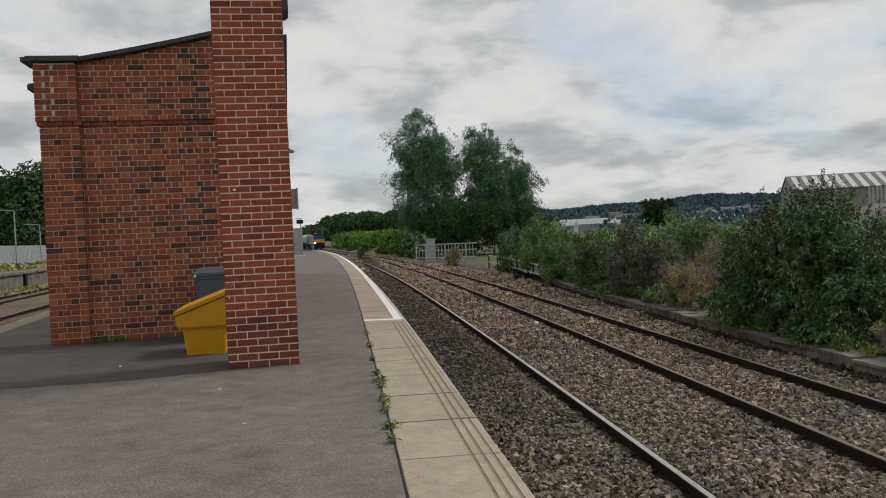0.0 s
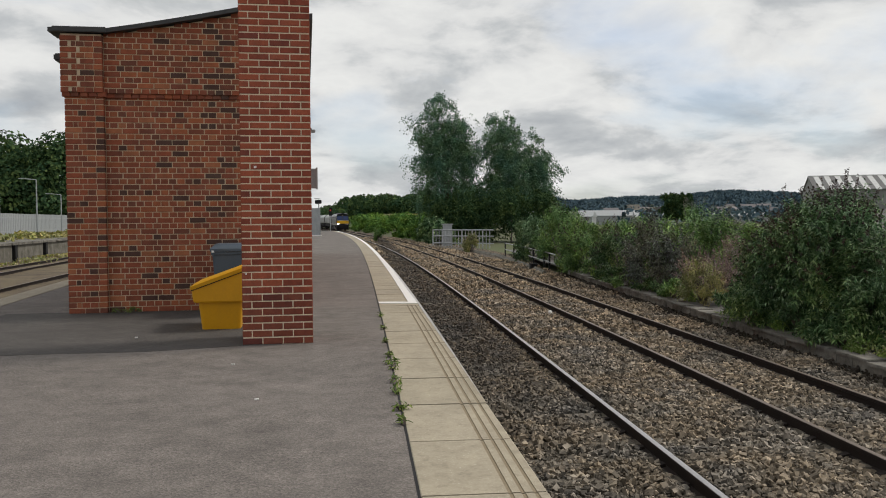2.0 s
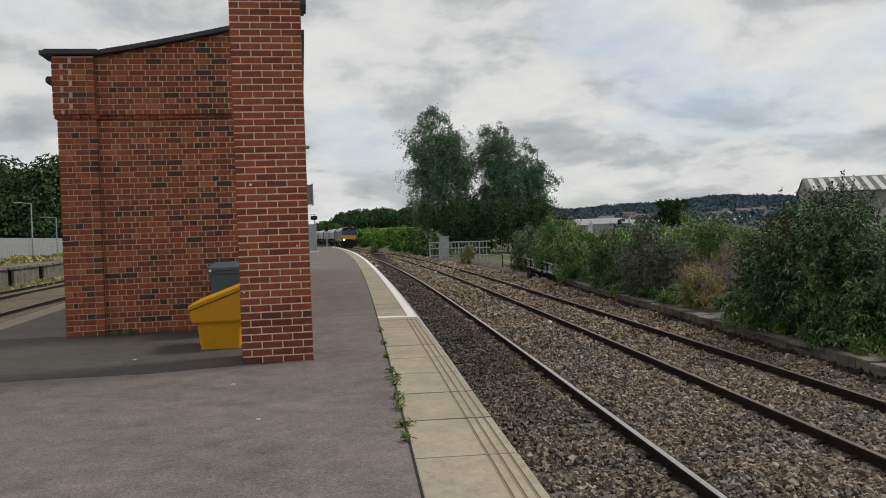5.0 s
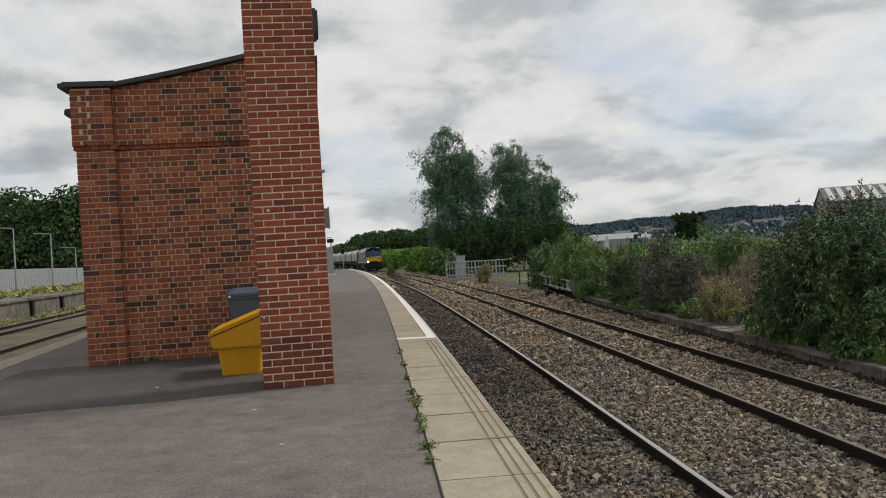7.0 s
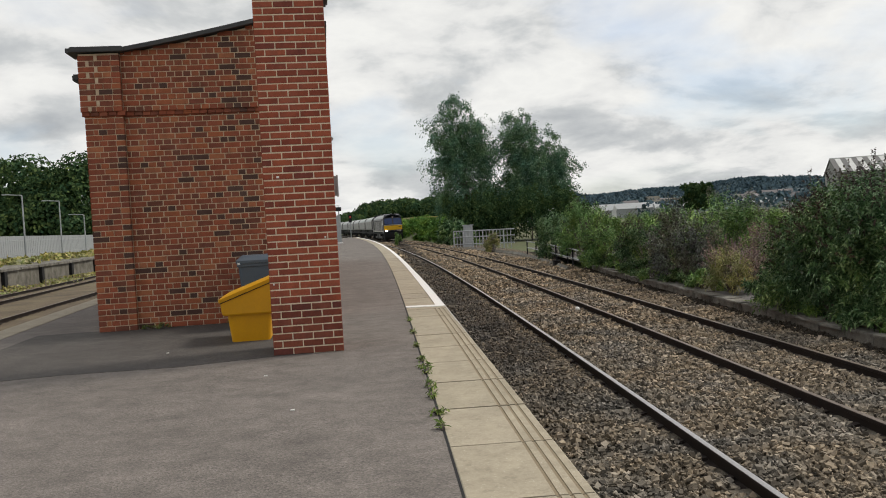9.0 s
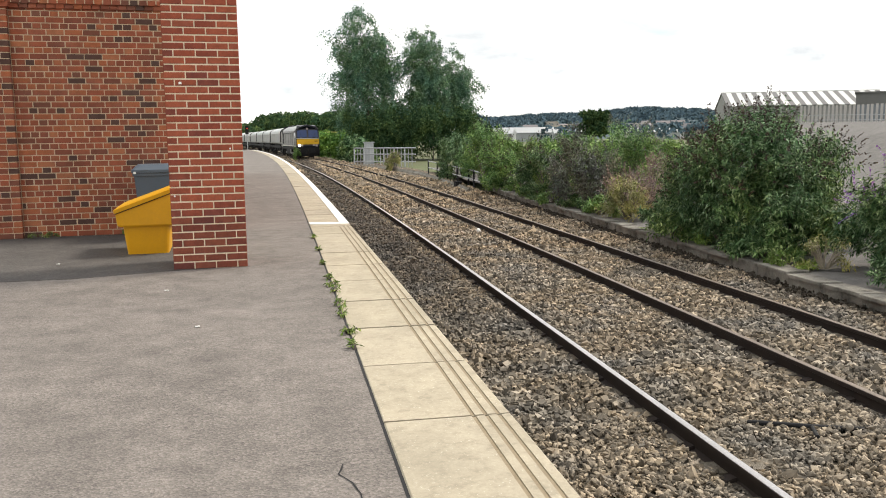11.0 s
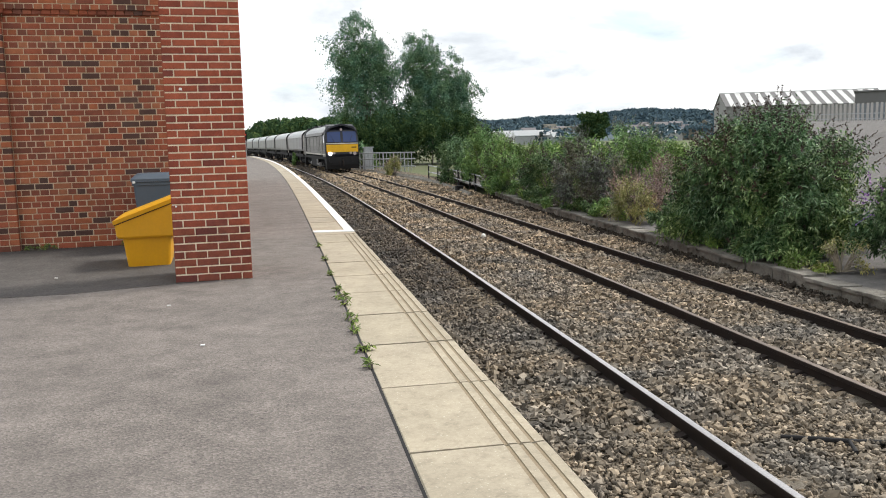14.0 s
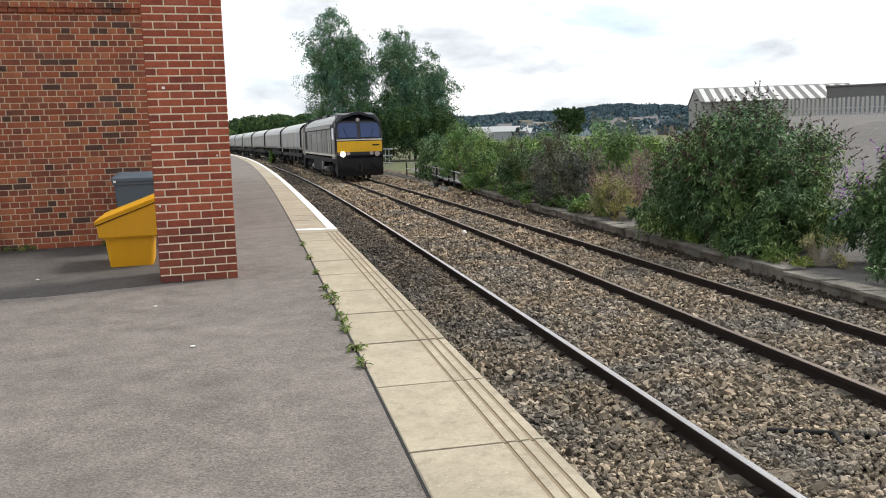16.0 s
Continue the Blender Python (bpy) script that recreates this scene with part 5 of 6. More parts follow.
def build_scrub():
    # raised ground behind the kerb wall, and a bank up to the fence
    ys = spaced(-10, 60, 2.5)
    strip("yard", lambda y: kerb_wall(y) + 0.2, lambda y: kerb_wall(y) + 42, ys, KERB_TOP - 0.03, M_YARD, label="pale gravel yard behind the low wall", cols=24, rough=0.05)
    bush((10.3, 15.0, KERB_TOP), 1.65, 2.15, 3.0, 2100, 34, 0.115, M_BUSH, "large green buddleia bush with dead flower spikes behind the wall", 31, spike="flower_spike", n_spike=420, spike_mat=M_PANICLE, spike_len=0.26)
    bush((9.85, 13.5, KERB_TOP), 0.95, 1.3, 1.8, 640, 30, 0.11, M_BUSH, "dense dark green buddleia bush overhanging the low wall", 32)
    bush((9.95, 16.5, KERB_TOP), 0.9, 1.2, 2.0, 560, 30, 0.11, M_BUSH, "dense green buddleia bush behind the low wall", 33, spike="flower_spike", n_spike=50, spike_mat=M_PANICLE)
    bush((10.5, 11.3, KERB_TOP), 0.85, 0.95, 2.1, 620, 32, 0.115, M_BUSH, "buddleia bush with purple flower spikes behind the wall", 34, spike="flower_spike", n_spike=60, spike_mat=M_PURPLE, spike_len=0.36)
    bush((10.05, 10.5, KERB_TOP), 0.6, 0.8, 0.95, 300, 26, 0.11, M_BUSH, "low leafy buddleia growth beside the purple flowers", 50)
    bush((9.3, 11.6, KERB_TOP), 0.42, 0.65, 0.6, 130, 5, 0.07, M_STRAW, "dry pale twiggy shrub beside the wall", 35, name="dry_shrub", category="shrub", stem_mat=M_TWIG)
    bush((9.05, 12.1, KERB_TOP), 0.3, 0.7, 0.22, 90, 10, 0.09, M_WEED, "low bright green weeds on the wall", 36, name="weed_patch", category="weeds")
    bush((9.2, 9.4, KERB_TOP), 0.5, 0.9, 0.6, 140, 12, 0.10, M_BUSH, "low green weeds behind the wall", 37, name="weed_patch", category="weeds")
    # seeding fireweed and dry grass
    bush((10.2, 20.3, KERB_TOP), 0.6, 0.95, 1.45, 300, 18, 0.12, M_STRAW, "yellowing grass and fireweed clump", 38, name="grass_clump", category="grass", spike="seed_head", n_spike=80, spike_mat=M_PINK, spike_len=0.32, droop=0.1, width=0.14)
    bush((11.0, 20.6, KERB_TOP), 0.6, 1.0, 1.8, 190, 14, 0.11, M_PINK, "pink seeding fireweed clump behind the grass", 39, name="fireweed", category="weeds", spike="seed_head", n_spike=90, spike_mat=M_PINK, spike_len=0.32, droop=0.1, width=0.2)
    bush((10.95, 24.6, KERB_TOP), 1.1, 1.7, 2.6, 460, 36, 0.11, M_BROWN, "brown and purple seeding shrub behind the wall", 40, name="shrub", category="shrub", spike="seed_head", n_spike=140, spike_mat=M_BROWN, spike_len=0.28)
    bush((12.2, 24.6, KERB_TOP), 1.2, 1.7, 2.75, 420, 36, 0.11, M_BUSH2, "straggling green shrub going to seed", 41, name="shrub", category="shrub", spike="seed_head", n_spike=140, spike_mat=M_BROWN, spike_len=0.28)
    bush((11.35, 28.8, KERB_TOP), 1.15, 1.9, 2.45, 480, 36, 0.12, M_BUSH, "green bush with arching shoots behind the wall", 42, spike="flower_spike", n_spike=170, spike_mat=M_PANICLE)
    bush((11.8, 33.6, KERB_TOP), 1.25, 1.9, 2.55, 520, 36, 0.13, M_BUSH2, "yellow-green bush beside the line", 43, spike="flower_spike", n_spike=170, spike_mat=M_PANICLE)
    bush((12.4, 39.8, KERB_TOP), 1.5, 2.2, 3.0, 520, 36, 0.14, M_BUSH2, "yellow-green rounded bush beside the line", 44, spike="flower_spike", n_spike=120, spike_mat=M_PANICLE)
    bush((13.0, 46.5, -1.0), 1.4, 2.4, 3.0, 500, 36, 0.15, M_BUSH, "dark green bush beside the railing", 45)
    bush((14.0, 29.5, KERB_TOP), 1.5, 2.6, 2.3, 300, 22, 0.2, M_BUSH2, "green bush in the yard", 46)
    bush((15.2, 36.0, KERB_TOP), 1.6, 3.2, 2.5, 300, 22, 0.22, M_BUSH2, "green bush in the yard", 47)
    for i, (x, y, h, mt) in enumerate(((17.0, 31.0, 2.3, M_BUSH2), (18.6, 37.0, 2.5, M_BROWN), (17.4, 44.0, 2.6, M_BUSH), (20.5, 35.0, 2.2, M_BUSH2), (22.0, 41.0, 2.4, M_BROWN), (25.0, 45.0, 2.4, M_BUSH2), (22.5, 50.0, 2.6, M_BUSH), (19.0, 52.0, 2.6, M_BUSH2))):
        bush((x, y, KERB_TOP - 0.1), 1.6, 2.2, h, 260, 26, 0.16, mt, "straggling shrub on the rough yard", 160 + i, name="shrub", category="shrub")
    rnd = random.Random(77)
    for i, y in enumerate((7.4, 8.6, 13.0, 14.3, 15.4, 16.6, 17.8, 21.6, 23.0, 24.4, 26.0, 27.6, 29.4, 31.2, 33.0, 35.0, 37.2)):
        bush((kerb_wall(y) + (0.62 if y < 12.5 else 0.46), y, KERB_TOP), 0.5, 0.8, rnd.uniform(0.3, 0.7), 120, 16, 0.12, (M_BUSH, M_BUSH2, M_BUSH)[i % 3], "dark undergrowth spilling over the low wall", 200 + i, name="weed_patch", category="weeds")["group"] = "undergrowth on the wall"
    # by the railings further off
    bush((12.4, 62.5, -1.1), 0.62, 1.0, 1.75, 200, 20, 0.16, M_STRAW, "pale flowering shrub in front of the railing", 48, spike="flower_spike", n_spike=60, spike_mat=M_PINK)
    bush((8.35, 99.0, -1.05), 0.45, 0.8, 1.7, 120, 18, 0.22, M_BUSH2, "small green shrub between the tracks", 49, name="shrub", category="shrub")
    for i, (x, y, r, h) in enumerate(((13.6, 84, 1.4, 2.6), (13.6, 92, 1.6, 3.2), (14.0, 102, 1.8, 3.4), (14.6, 114, 2.2, 3.6), (15.5, 128, 2.6, 3.6), (15.0, 145, 2.6, 3.4), (14.0, 162, 2.6, 3.2), (12.0, 182, 2.6, 3.2))):
        bush((x, y, -1.2), r, r * 1.9, h, 230, 20, 0.38, M_HEDGE if i > 1 else M_BUSH, "green trackside scrub bush", 60 + i, width=0.5)


def build_trees():
    tree((16.5, 98, -0.5), 17.0, [(-0.6, 0, 13.9, 1.7, 2.4), (-2.0, 0, 12.2, 1.7, 2.2), (0.7, 0, 10.8, 2.1, 2.8), (1.8, 0, 8.2, 2.2, 2.8), (-1.7, 0, 8.2, 2.0, 2.6), (-0.4, 0, 4.6, 2.6, 2.4), (2.2, 0, 4.0, 2.2, 2.0), (1.9, 0.4, 12.0, 0.9, 1.5), (-0.4, 0, 16.0, 0.6, 1.1), (-0.9, 0, 10.2, 1.6, 2.0)],
         1650, 34, 0.22, M_BIRCH, "tall birch tree with drooping grey-green foliage", 71, 0.26)
    tree((24.8, 98, -0.5), 15.2, [(-1.42, 0, 13.1, 1.89, 2.0), (-2.24, 0, 10.2, 2.24, 2.4), (1.06, 0, 10.4, 2.12, 2.6), (2.95, 0, 8.2, 1.89, 2.4), (0.0, 0, 6.8, 2.83, 2.4), (-2.48, 0, 5.0, 2.6, 2.4), (1.65, 0, 4.2, 2.71, 2.0), (3.89, 0, 7.0, 0.94, 1.5), (-0.47, 0, 8.8, 2.12, 2.2)],
         1650, 34, 0.22, M_BIRCH, "birch tree with rounded top and hanging twigs", 72, 0.24)
    # darker leaf material here paints the shade below the birch crowns
    for i, (x, y, h) in enumerate(((20.4, 96.5, 8.2), (17.8, 94.0, 6.0), (22.6, 92.0, 6.4), (26.0, 92.5, 6.2), (28.6, 96.0, 5.0), (15.6, 95.0, 5.6))):
        tree((x, y, -1.2), h, [(0, 0, h * 0.62, 1.9, h * 0.32), (0.6, 0, h * 0.35, 2.2, h * 0.3)], 330, 26, 0.27, M_WOOD, "young tree under the birches, leaf colour darkened for shade", 74 + i, 0.1)


# ---- railings and cabinets beside the bridge ----
def build_railings():
    pts = [(11.7, 77.5), (13.2, 76.0), (14.8, 74.5), (16.4, 73.0)]
    fence = empty("railing", "pale galvanised steel post and bar railing beside the line", "railing")
    for (x0, y0), (x1, y1) in zip(pts, pts[1:]):
        n = 6
        for z in (-0.75, -0.1, 0.45):
            part("rail_bar", rods(((x0, y0, z), (x1, y1, z), 0.05), seg=8), M_GALV, fence)
        for k in range(n):
            f = k / n
            x, y = x0 + (x1 - x0) * f, y0 + (y1 - y0) * f
            part("post", rods(((x, y, -1.2), (x, y, 0.5), 0.03 if k % 3 else 0.06), seg=8), M_GALV, fence)
    low = empty("low_railing", "rusty two-bar post and rail fence sinking into bushes", "railing")
    q = [(13.2, 55.0), (12.4, 47.0), (11.6, 40.0), (11.1, 36.5)]
    for (x0, y0), (x1, y1) in zip(q, q[1:]):
        for z in (-0.62, -0.2):
            part("rail_bar", rods(((x0, y0, z), (x1, y1, z - 0.02), 0.03), seg=6), M_GALV, low)
        for f in (0, 0.5):
            part("post", rods(((x0 + (x1 - x0) * f, y0 + (y1 - y0) * f, -1.2), (x0 + (x1 - x0) * f, y0 + (y1 - y0) * f, -0.15), 0.045), seg=6), M_BLACK, low)
    pts = [(11.6, 76.5), (12.6, 70.0), (13.1, 62.0)]
    kb = empty("trough_edge", "low pale concrete edging beside the line", "edging", kind="structure")
    for (x0, y0), (x1, y1) in zip(pts + q, (pts + q)[1:]):
        part("block", rods(((x0 - 0.5, y0, -1.05), (x1 - 0.5, y1, -1.05), 0.16), seg=4), M_CONC, kb)
    cab = empty("relay_cabinet", "grey steel relay cabinet behind the railing", "cabinet", at=(13.3, 79.0, -1.2))
    part("body", boxes((-0.4, 0.4, -0.3, 0.3, 0.0, 2.1), bevel=0.03), M_CAB, cab)
    part("roof", boxes((-0.5, 0.5, -0.35, 0.35, 2.1, 2.2), bevel=0.02), M_CAB, cab)
    part("door", boxes((-0.40, 0.40, -0.325, -0.29, 0.12, 2.0), bevel=0.01), M_CAB, cab)
    pb = empty("point_box", "small black lineside box on the ballast", "trackside box", at=(11.05, 40.0, -1.15))
    part("body", boxes((-0.15, 0.15, -0.2, 0.2, 0.0, 0.32), bevel=0.02), M_BLACK, pb)
    part("lid", boxes((-0.18, 0.18, -0.23, 0.23, 0.32, 0.38), bevel=0.02), M_BLACK, pb)


# ---- platform fittings beyond the pillar ----
def build_fittings():
    lamp = empty("wall_lamp", "small lamp on a bracket above the platform", "lamp", at=(0.10, 23.0, 3.75))
    part("bracket", rods(((-0.1, 0, 0.1), (0.2, 0, 0.1), 0.02)), M_BLACK, lamp)
    part("lamp_head", boxes((0.10, 0.30, -0.08, 0.08, 0.0, 0.08), bevel=0.02), M_GALV, lamp)
    sign = empty("wall_sign", "grey double-sided sign box projecting from the wall", "sign", at=(0.05, 18.2, 2.08))
    part("panel", boxes((0.0, 0.31, -0.06, 0.06, 0.0, 0.42), bevel=0.01), M_CAB, sign)
    part("trim", boxes((0.29, 0.325, -0.075, 0.075, -0.02, 0.44)), M_GALV, sign)
    cab = empty("equipment_cabinet", "tall grey equipment cabinet on the platform", "cabinet", at=(1.02, 77.0, 0.0))
    part("body", boxes((-0.4, 0.4, -0.3, 0.3, 0.08, 2.5), bevel=0.03), M_CAB, cab)
    part("plinth", boxes((-0.5, 0.5, -0.4, 0.4, 0.0, 0.1)), M_WHITE, cab, "white plinth")
    part("door", boxes((-0.34, 0.34, -0.325, -0.29, 0.2, 2.4), bevel=0.01), M_CAB, cab)
    cctv = empty("camera_post", "slim post carrying a black camera housing", "camera post", at=(1.30, 77.6, 0.0))
    part("post", rods(((0, 0, 0), (0, 0, 3.3), 0.06)), M_GALV, cctv)
    part("housing", boxes((-0.35, 0.25, -0.15, 0.15, 2.9, 3.25), bevel=0.04), M_BLACK, cctv, "black camera housing")
    part("arm", rods(((-0.4, 0, 3.38), (0.1, 0, 3.38), 0.03)), M_GALV, cctv)
    sig = empty("signal_post", "signal post with a red light at the platform end", "signal", at=(4.4, 150.0, -1.2))
    part("post", rods(((0, 0, 0), (0, 0, 4.3), 0.09)), M_GALV, sig)
    part("signal_head", boxes((-0.28, 0.28, -0.2, 0.1, 3.4, 4.8), bevel=0.04), M_BLACK, sig)
    part("red_light", rods(((0, -0.24, 4.35), (0, -0.18, 4.35), 0.13), seg=14), glow_mat("red_signal_glass", (0.5, 0.04, 0.02), 0.3), sig, "lit red signal lamp")


def build_weeds():
    rng = random.Random(9)
    spots = [(5.5, 0.10), (6.0, 0.20), (6.55, 0.14), (6.95, 0.22), (7.7, 0.20), (8.0, 0.18), (8.4, 0.12), (9.4, 0.08), (10.6, 0.07), (12.0, 0.08)]
    for i, (y, r) in enumerate(spots):
        bush((inner(y) - 0.01, y, 0.0), r * 0.3, r * 0.7, r * 0.26, 9, 5, 0.045, M_WEED, "small green weed growing in the platform joint", 100 + i, name="weed", category="weed", width=0.35, flat=0.2)["group"] = "weeds in the joint"
    for i, (x, y) in enumerate(((-2.7, 13.36), (-2.5, 13.4), (-1.5, 13.42))):
        bush((x, y, 0.0), 0.12, 0.06, 0.08, 30, 6, 0.04, M_WEED, "moss and weeds at the foot of the wall", 130 + i, name="weed", category="weed")["group"] = "weeds at the wall"
    for i, (x, y) in enumerate(((-1.93, 10.4), (-0.62, 8.2), (-0.3, 6.5))):
        thing(part("litter", boxes((x, x + 0.035, y, y + 0.02, 0.004, 0.012), bevel=0.002), M_WHITE), "scrap of pale litter on the asphalt", "litter", "litter")
    # crack in the asphalt
    V, F, x, y = [], [], 0.44, 2.9
    for k in range(12):
        wd = 0.002 + 0.003 * rng.random()
        V += [(x - wd, y, 0.003), (x + wd, y, 0.003)]
        if k:
            b = 2 * k
            F.append((b - 2, b - 1, b + 1, b))
        x += rng.uniform(-0.03, 0.025)
        y += 0.055
    tagged(link_mesh("asphalt_crack", V, F, M_BLACK), "thin dark crack in the asphalt", "crack", "", "structure")


# ---- distance ----
def build_distance():
    rng = random.Random(17)
    # wooded bank where the line curves away
    blobs = []
    for k in range(150):
        b = rng.uniform(1.0, 13.0)
        d = rng.uniform(255, 330)
        h = 9.6 * min(1.0, 0.35 + (b - 1.0) / 3.2) + (d - 290) * 0.02
        x, y = bear(b, d)
        blobs.append((x, y, rng.uniform(0.2, 0.86) * h - 0.5, rng.uniform(2.5, 4.5), rng.uniform(2.0, 3.2)))
    canopy("woodland", blobs, 360, 0.8, M_WOOD, "dark wooded bank beyond the railway", "woodland", 1)
    hedge = []
    for k in range(90):
        b, d = rng.uniform(3.6, 12), rng.uniform(205, 250)
        x, y = bear(b, d)
        hedge.append((x, y, rng.uniform(-0.6, 1.6), rng.uniform(2, 4), rng.uniform(1.2, 2.0)))
    canopy("hedge", hedge, 220, 0.6, M_HEDGE, "bright green hedge and scrub in a field", "hedge", 2)
    bm = boxes(( 20, 48, 236, 238, -1.2, 3.1))
    thing(part("field_strip", bm, M_STRAW), "pale dry strip of field behind the hedge", "field", "", "structure")
    # far wooded hills: two ridges
    for nm, d0, top, amp, sd in (("near_hill", 760, 15.5, 3.0, 3), ("far_hill", 1250, 31.0, 4.0, 4)):
        V, F, n = [], [], 60
        for i in range(n + 1):
            b = 8 + 44 * i / n
            crest = top + amp * math.sin(b * 0.37 + sd) + amp * 0.5 * math.sin(b * 0.9 + 2 * sd)
            for dd, zz in ((-200, -1.3), (-60, crest * 0.62), (0, crest), (200, crest * 0.9)):
                x, y = bear(b, d0 + dd)
                V.append((x, y, zz))
        for i in range(n):
            for j in range(3):
                a = i * 4 + j
                F.append((a, a + 4, a + 5, a + 1))
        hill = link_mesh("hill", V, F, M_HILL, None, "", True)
        tagged(hill, "distant wooded hill on the skyline", "hill", "", "structure")
        hb = []
        for k in range(900):
            b = rng.uniform(8, 52)
            crest = top + amp * math.sin(b * 0.37 + sd) + amp * 0.5 * math.sin(b * 0.9 + 2 * sd)
            f = rng.random() ** 2.2
            x, y = bear(b, d0 - 62 * f)
            hb.append((x, y, crest * (1 - 0.38 * f) - 1.0, rng.uniform(6, 11), rng.uniform(2.2, 3.8)))
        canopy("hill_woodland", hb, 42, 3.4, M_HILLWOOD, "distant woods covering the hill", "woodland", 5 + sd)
    # lone tree before the hills
    x, y = bear(24.5, 300)
    tree((x, y, -1.2), 12.8, [(0, 0, 9.6, 3.4, 2.8), (-2.2, 0, 8.4, 2.4, 2.2), (2.4, 0, 8.0, 2.6, 2.2), (0, 0, 6.0, 3.2, 2.6), (-1.5, 0, 4.4, 3.0, 2.4), (1.6, 0, 4.2, 3.0, 2.4)], 620, 20, 0.9, M_WOOD, "rounded lone tree in front of the hills", 90, 0.4, 0.4)
    # pale shed roofs of the town, partly hidden by bushes
    for i, (b, d, w, z, hh) in enumerate(((16.6, 320, 30, 3.4, 2.0), (20.0, 360, 26, 3.8, 2.2), (13.6, 380, 26, 4.2, 2.4), (23.2, 340, 16, 3.0, 1.8), (28.5, 420, 24, 3.6, 1.8))):
        x, y = bear(b, d)
        shed = empty("industrial_shed", "long low industrial shed with pale roof in the distance", "shed", "distant sheds", at=(x, y, -1.2), rz=-b + (8 if i % 2 else -10))
        part("wall", boxes((-w / 2, w / 2, -6, 6, 0, z)), M_CAB, shed)
        part("roof", prisms("x", ([(-6.4, z - 0.05), (0, z + hh), (6.4, z - 0.05), (6.4, z - 0.2), (-6.4, z - 0.2)], -w / 2 - 0.3, w / 2 + 0.3)), M_CAB, shed, "pale sheet roof")
    for k in range(16):
        b, d = rng.uniform(20, 33), rng.uniform(430, 540)
        x, y = bear(b, d)
        z = 2 + (d - 430) * 0.035
        hs = empty("house", "small distant house with pale walls", "house", "distant houses", at=(x, y, z - 5), rz=rng.uniform(0, 180))
        part("wall", boxes((-4, 4, -3, 3, 0, 7)), M_CREAM if k % 2 else M_CONC, hs)
        part("roof", prisms("x", ([(-3.4, 6.9), (0, 9.2), (3.4, 6.9)], -4.2, 4.2)), M_ROOFGREY if k % 3 else M_CONC, hs)
    mid = []
    for k in range(140):
        b, d = rng.uniform(12, 46), rng.uniform(330, 660)
        x, y = bear(b, d)
        mid.append((x, y, 0.5 + (d - 330) * 0.022, rng.uniform(4, 7), rng.uniform(2.5, 4)))
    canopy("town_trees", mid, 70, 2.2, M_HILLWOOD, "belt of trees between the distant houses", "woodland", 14)


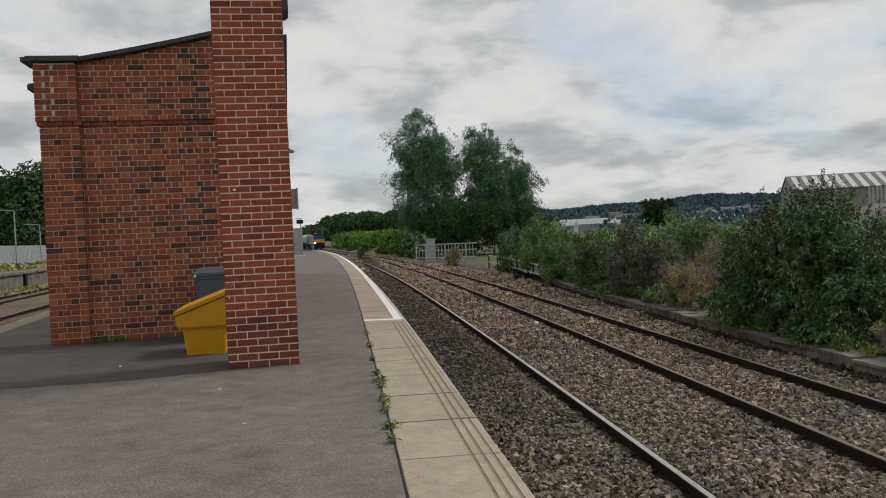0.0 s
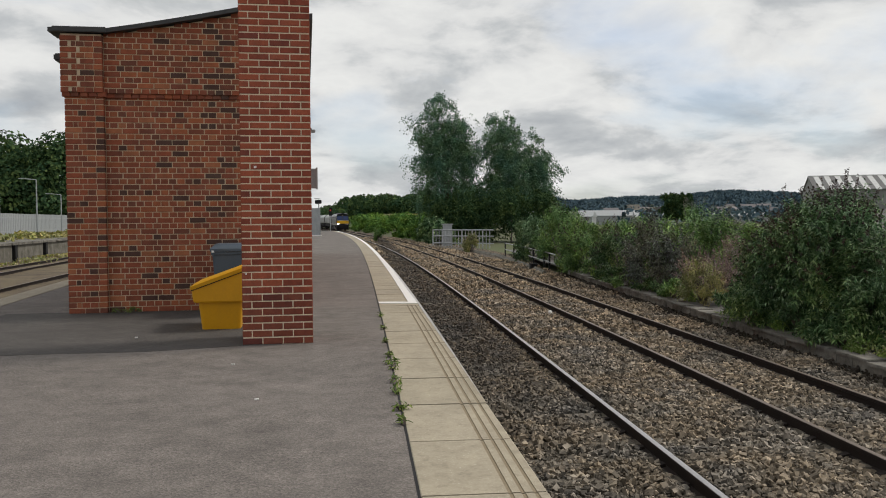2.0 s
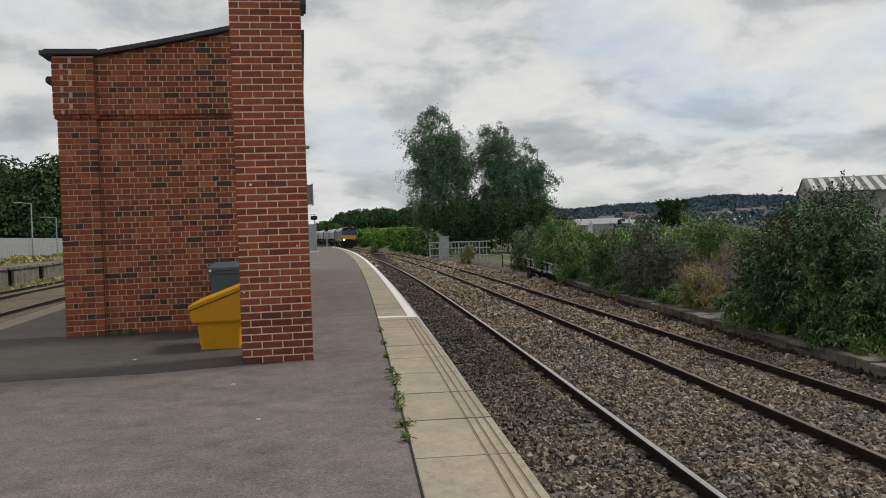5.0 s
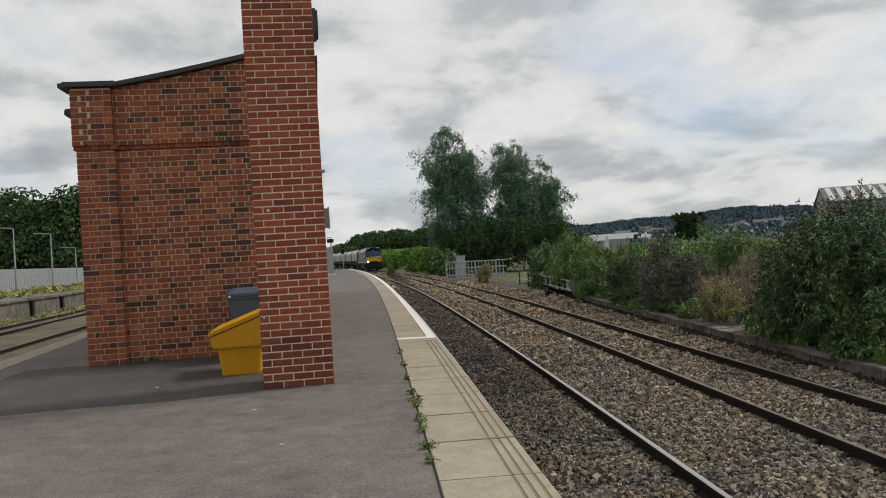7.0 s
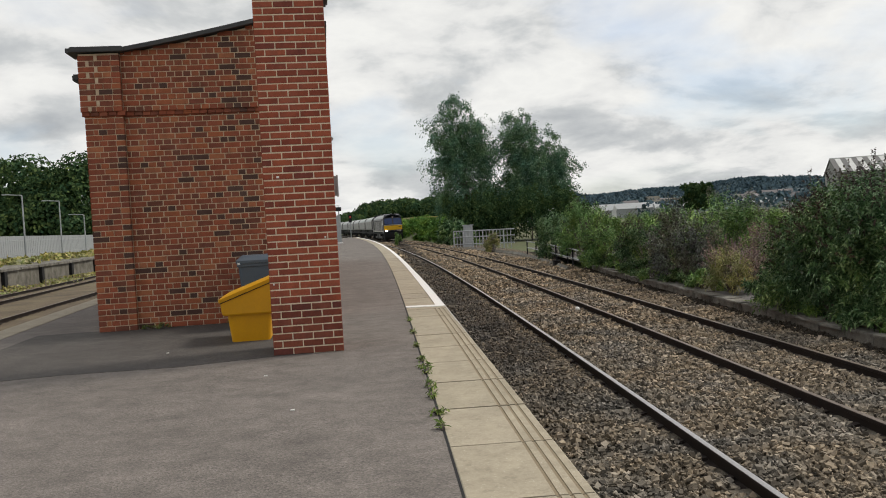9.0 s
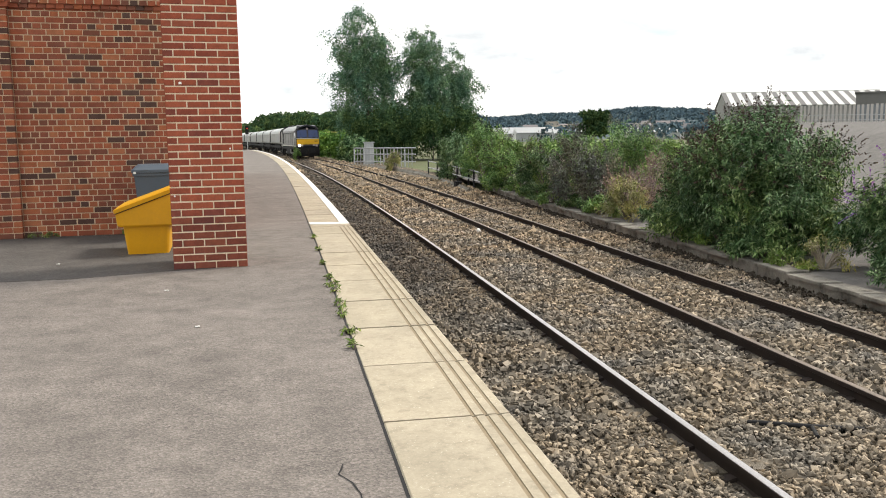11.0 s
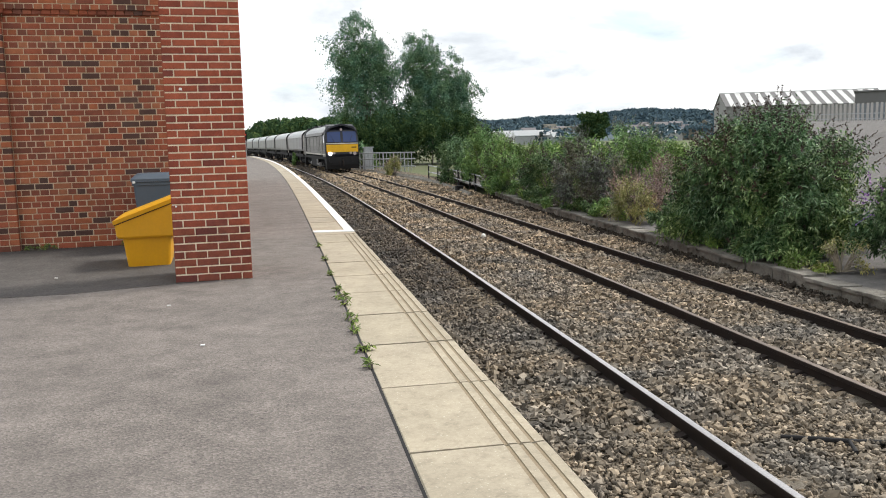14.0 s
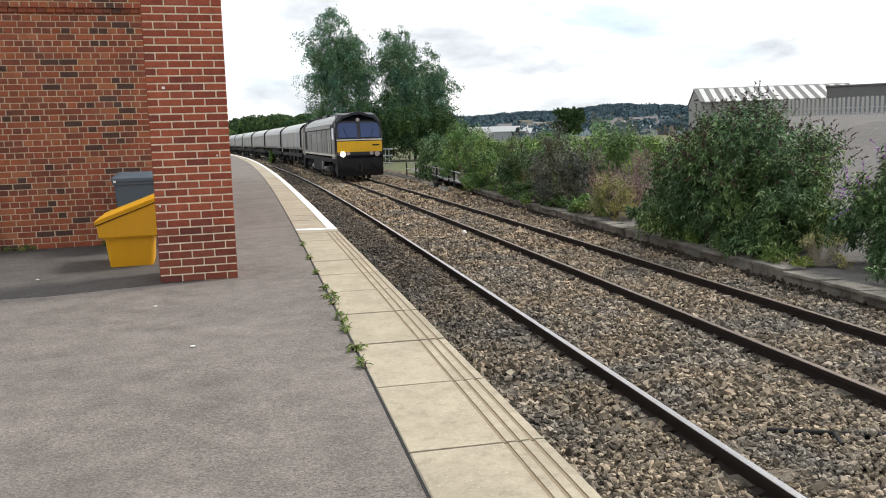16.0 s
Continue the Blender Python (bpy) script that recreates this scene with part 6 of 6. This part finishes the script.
def build_warehouse():
    # striped sheet roof: alternate dark sheets and pale rooflights
    A, B, zr, ze, run = Vector((99, 156, 0)), Vector((126, 143.1, 0)), 9.4, 6.6, 9.5
    ax = (B - A).normalized()
    fr = Vector((ax.y, -ax.x, 0))
    if fr.y > 0:
        fr = -fr
    w = empty("warehouse", "large warehouse with striped corrugated sheet roof", "warehouse", at=(A.x, A.y, -1.2), rz=math.degrees(math.atan2(ax.y, ax.x)))
    n, L = 31, (B - A).length
    dark, pale = painted("weathered_dark_sheet", (0.14, 0.14, 0.14), 0.8, 0, 0.4, 1.0), painted("pale_rooflight_sheet", (0.55, 0.56, 0.55), 0.7, 0, 0.3, 1.0)
    wall = painted("pale_warehouse_cladding", (0.24, 0.24, 0.235), 0.7, 0, 0.4, 0.8)
    part("wall", prisms("x", ([(-run, 0), (run, 0), (run, ze + 1.2), (0, zr + 1.2), (-run, ze + 1.2)], 0.2, L - 0.2)), wall, w, "pale clad walls")
    for k in range(n):
        x0, x1 = L * k / n, L * (k + 1) / n
        part("roof_sheet", prisms("x", ([(-run - 0.4, ze + 1.16), (0, zr + 1.28), (run + 0.4, ze + 1.16), (run + 0.4, ze + 1.0), (0, zr + 1.1), (-run - 0.4, ze + 1.0)], x0, x1 - 0.02)), pale if k % 2 else dark, w)
    part("ridge", rods(((0, 0, zr + 1.3), (L, 0, zr + 1.3), 0.14), seg=6), pale, w)
    annex = empty("annex_building", "dark clad flat-roofed building beside the warehouse", "building", at=(100.5, 112.0, -1.2), rz=-41)
    part("wall", boxes((-4.6, 5.3, -4, 4, 0, 8.4)), dark, annex)
    part("roof", boxes((-4.8, 5.5, -4.2, 4.2, 8.4, 8.6)), dark, annex)
    part("lower_wall", boxes((-4.5, 5.2, -4.05, -3.98, 0.0, 6.6)), painted("blue_grey_cladding", (0.17, 0.19, 0.21), 0.7, 0, 0.3, 1.0), annex, "blue-grey lower wall")
    # bank and slatted fence at the edge of the yard
    line = [Vector(p) for p in ((28, -14, 1.45), (26.5, 2, 1.45), (26.5, 14, 1.45), (28, 24, 1.45), (31, 32.6, 1.5), (49, 60, 1.95), (67.6, 86.8, 2.5), (80, 104, 2.8))]
    V, F = [], []
    for i, p in enumerate(line):
        d = (line[min(i + 1, len(line) - 1)] - line[max(i - 1, 0)]).xy.normalized()
        for off, z in ((9, -1.1), (6, -0.4), (2, p.z - 0.4), (0.6, p.z), (-60, p.z)):
            V.append((p.x - d.y * off, p.y + d.x * off, z))
    for i in range(len(line) - 1):
        for j in range(4):
            a = i * 5 + j
            F.append((a, a + 1, a + 6, a + 5))
    tagged(link_mesh("embankment", V, F, M_YARD, None, "", True), "pale grey gravel bank rising to a fence", "bank", "", "structure")
    fence = empty("slatted_fence", "grey weathered slatted fence along the top of the bank", "fence")
    first = part("slat", boxes((-0.16, 0.16, -0.02, 0.02, 0.0, 2.0)), painted("weathered_fence_wood", (0.42, 0.40, 0.38), 0.9, 0, 0.4, 2), fence)
    rnd, used = random.Random(2), 0
    way = [Vector(p) for p in ((66.6, 88.0, 2.5), (68.0, 70.0, 2.2), (60.0, 48.0, 2.0))]
    for a, b in zip(way, way[1:]):
        run2 = (b - a).length
        rz = math.degrees(math.atan2(b.y - a.y, b.x - a.x))
        for k in range(int(run2 / 0.62)):
            p = a + (b - a) * (k * 0.62 / run2)
            ob = first if used == 0 else new("slat", first.data)
            used += 1
            ob.parent = fence
            ob.matrix_basis = pose(p.x, p.y, p.z - 0.03 + rnd.uniform(-0.05, 0.05), 0, rnd.uniform(-1.5, 1.5), rz)
        for z in (0.3, 0.85):
            part("fence_rail", rods(((a.x, a.y, a.z + z), (b.x, b.y, b.z + z), 0.04), seg=6), M_CAB, fence)


def build_left_side():
    # second line, its bed and the opposite platform, with a sheet fence and trees
    strip("track_bed_west", lambda y: -19.0, lambda y: left_edge(y) - 0.01, spaced(-8, 150, 4), -1.07, M_EARTH, label="stony brown track bed of the other line", cols=16, rough=0.06)["category"] = "track bed"
    ys = spaced(-8, 150, 4)
    for x in (-8.6, -10.1, -13.4, -14.9):
        build_rail("rail", (lambda xx: lambda y: xx - 0.012 * y)(x), M_RAILTOP_DULL, "dark rusty steel rail of the other line", ys)
    bm = boxes((-27, -18.2, -8, 150, -1.2, 0.0))
    thing(part("opposite_platform", bm, M_CONC), "old concrete platform across the other line", "platform", "", "structure")
    grass = []
    rng = random.Random(5)
    for k in range(120):
        grass.append((rng.uniform(-27, -22), rng.uniform(40, 130), 0.05, rng.uniform(0.6, 1.4), rng.uniform(0.15, 0.4)))
    canopy("rough_grass", grass, 60, 0.35, M_STRAW, "rough yellow grass on the old platform", "grass", 8)
    verge = [(-5.6 - 0.032 * y - rng.uniform(0.2, 1.6), y, -1.05, rng.uniform(0.3, 0.7), rng.uniform(0.05, 0.16)) for y in (rng.uniform(12, 70) for _ in range(90))]
    verge += [(rng.uniform(-17.6, -15.8), rng.uniform(20, 100), -1.05, rng.uniform(0.4, 0.9), rng.uniform(0.08, 0.25)) for _ in range(70)]
    canopy("verge_grass", verge, 50, 0.16, M_STRAW, "dry brown grass along the other line", "grass", 12)
    for x, y in ((-7.3, 20.6), (-7.0, 21.3)):
        mk = empty("lineside_marker", "short weathered marker post beside the other line", "marker post", "marker posts", at=(x, y, -1.1))
        part("post", boxes((-0.09, 0.09, -0.07, 0.07, 0.0, 0.42), bevel=0.012), M_CONC, mk)
        part("cap", boxes((-0.10, 0.10, -0.08, 0.08, 0.42, 0.47), bevel=0.01), M_CAB, mk)
    edge_w = empty("platform_coping", "broken dark coping along the old platform", "platform edging", kind="structure")
    for k in range(46):
        y = -4 + 3.2 * k
        part("coping_slab", boxes((-18.9, -18.05, y, y + 3.05, -0.02 + rng.uniform(-0.03, 0.02), 0.12 + rng.uniform(-0.03, 0.03)), bevel=0.02), M_KERB, edge_w)
        if k % 2:
            part("buttress", boxes((-18.3, -18.0, y + 0.3, y + 0.75, -1.15, -0.03)), M_BLACK, edge_w)
    fence = empty("sheet_fence", "grey steel palisade fence behind the opposite platform", "fence")
    p0, p1, n = Vector((-27.5, 50, 0)), Vector((-33.5, 150, 0)), 150
    pale = part("pale", boxes((-0.3, 0.3, -0.03, 0.03, 0.0, 2.35)), M_CAB, fence)
    dd = math.degrees(math.atan2(p1.y - p0.y, p1.x - p0.x))
    for k in range(n):
        p = p0 + (p1 - p0) * (k / (n - 1))
        ob = pale if k == 0 else new("pale", pale.data)
        ob.parent = fence
        ob.matrix_basis = pose(p.x, p.y, 0.0, 0, 0, dd)
    for z in (0.5, 1.9):
        part("fence_rail", rods(((p0.x, p0.y, z), (p1.x, p1.y, z), 0.05), seg=6), M_GALV, fence)
    for x, y, h in ((-29.8, 90.0, 6.4), (-30.4, 104.0, 6.3), (-31.5, 118.0, 5.0)):
        lp = empty("lamp_post", "grey steel lamp post with a short arm", "lamp post", "lamp posts", at=(x, y, 0))
        part("column", rods(((0, 0, 0), (0, 0, h), 0.09, 0.06)), M_GALV, lp)
        part("arm", rods(((0, 0, h), (-1.3, 0, h + 0.12), 0.05)), M_GALV, lp)
        part("lamp_head", boxes((-1.9, -1.2, -0.12, 0.12, h + 0.08, h + 0.2), bevel=0.03), M_GALV, lp)
    blobs = []
    for k in range(190):
        x = rng.uniform(-64, -36)
        blobs.append((x, rng.uniform(135, 165), rng.uniform(1, 13.5) ** 1.0, rng.uniform(2.5, 4.5), rng.uniform(2.0, 3.4)))
    canopy("trees_west", blobs, 300, 0.62, M_WOOD, "tall dark green trees behind the steel fence", "trees", 9)


build_scrub()
build_trees()
build_railings()
build_fittings()
build_weeds()
build_distance()
build_warehouse()
build_left_side()

motions()
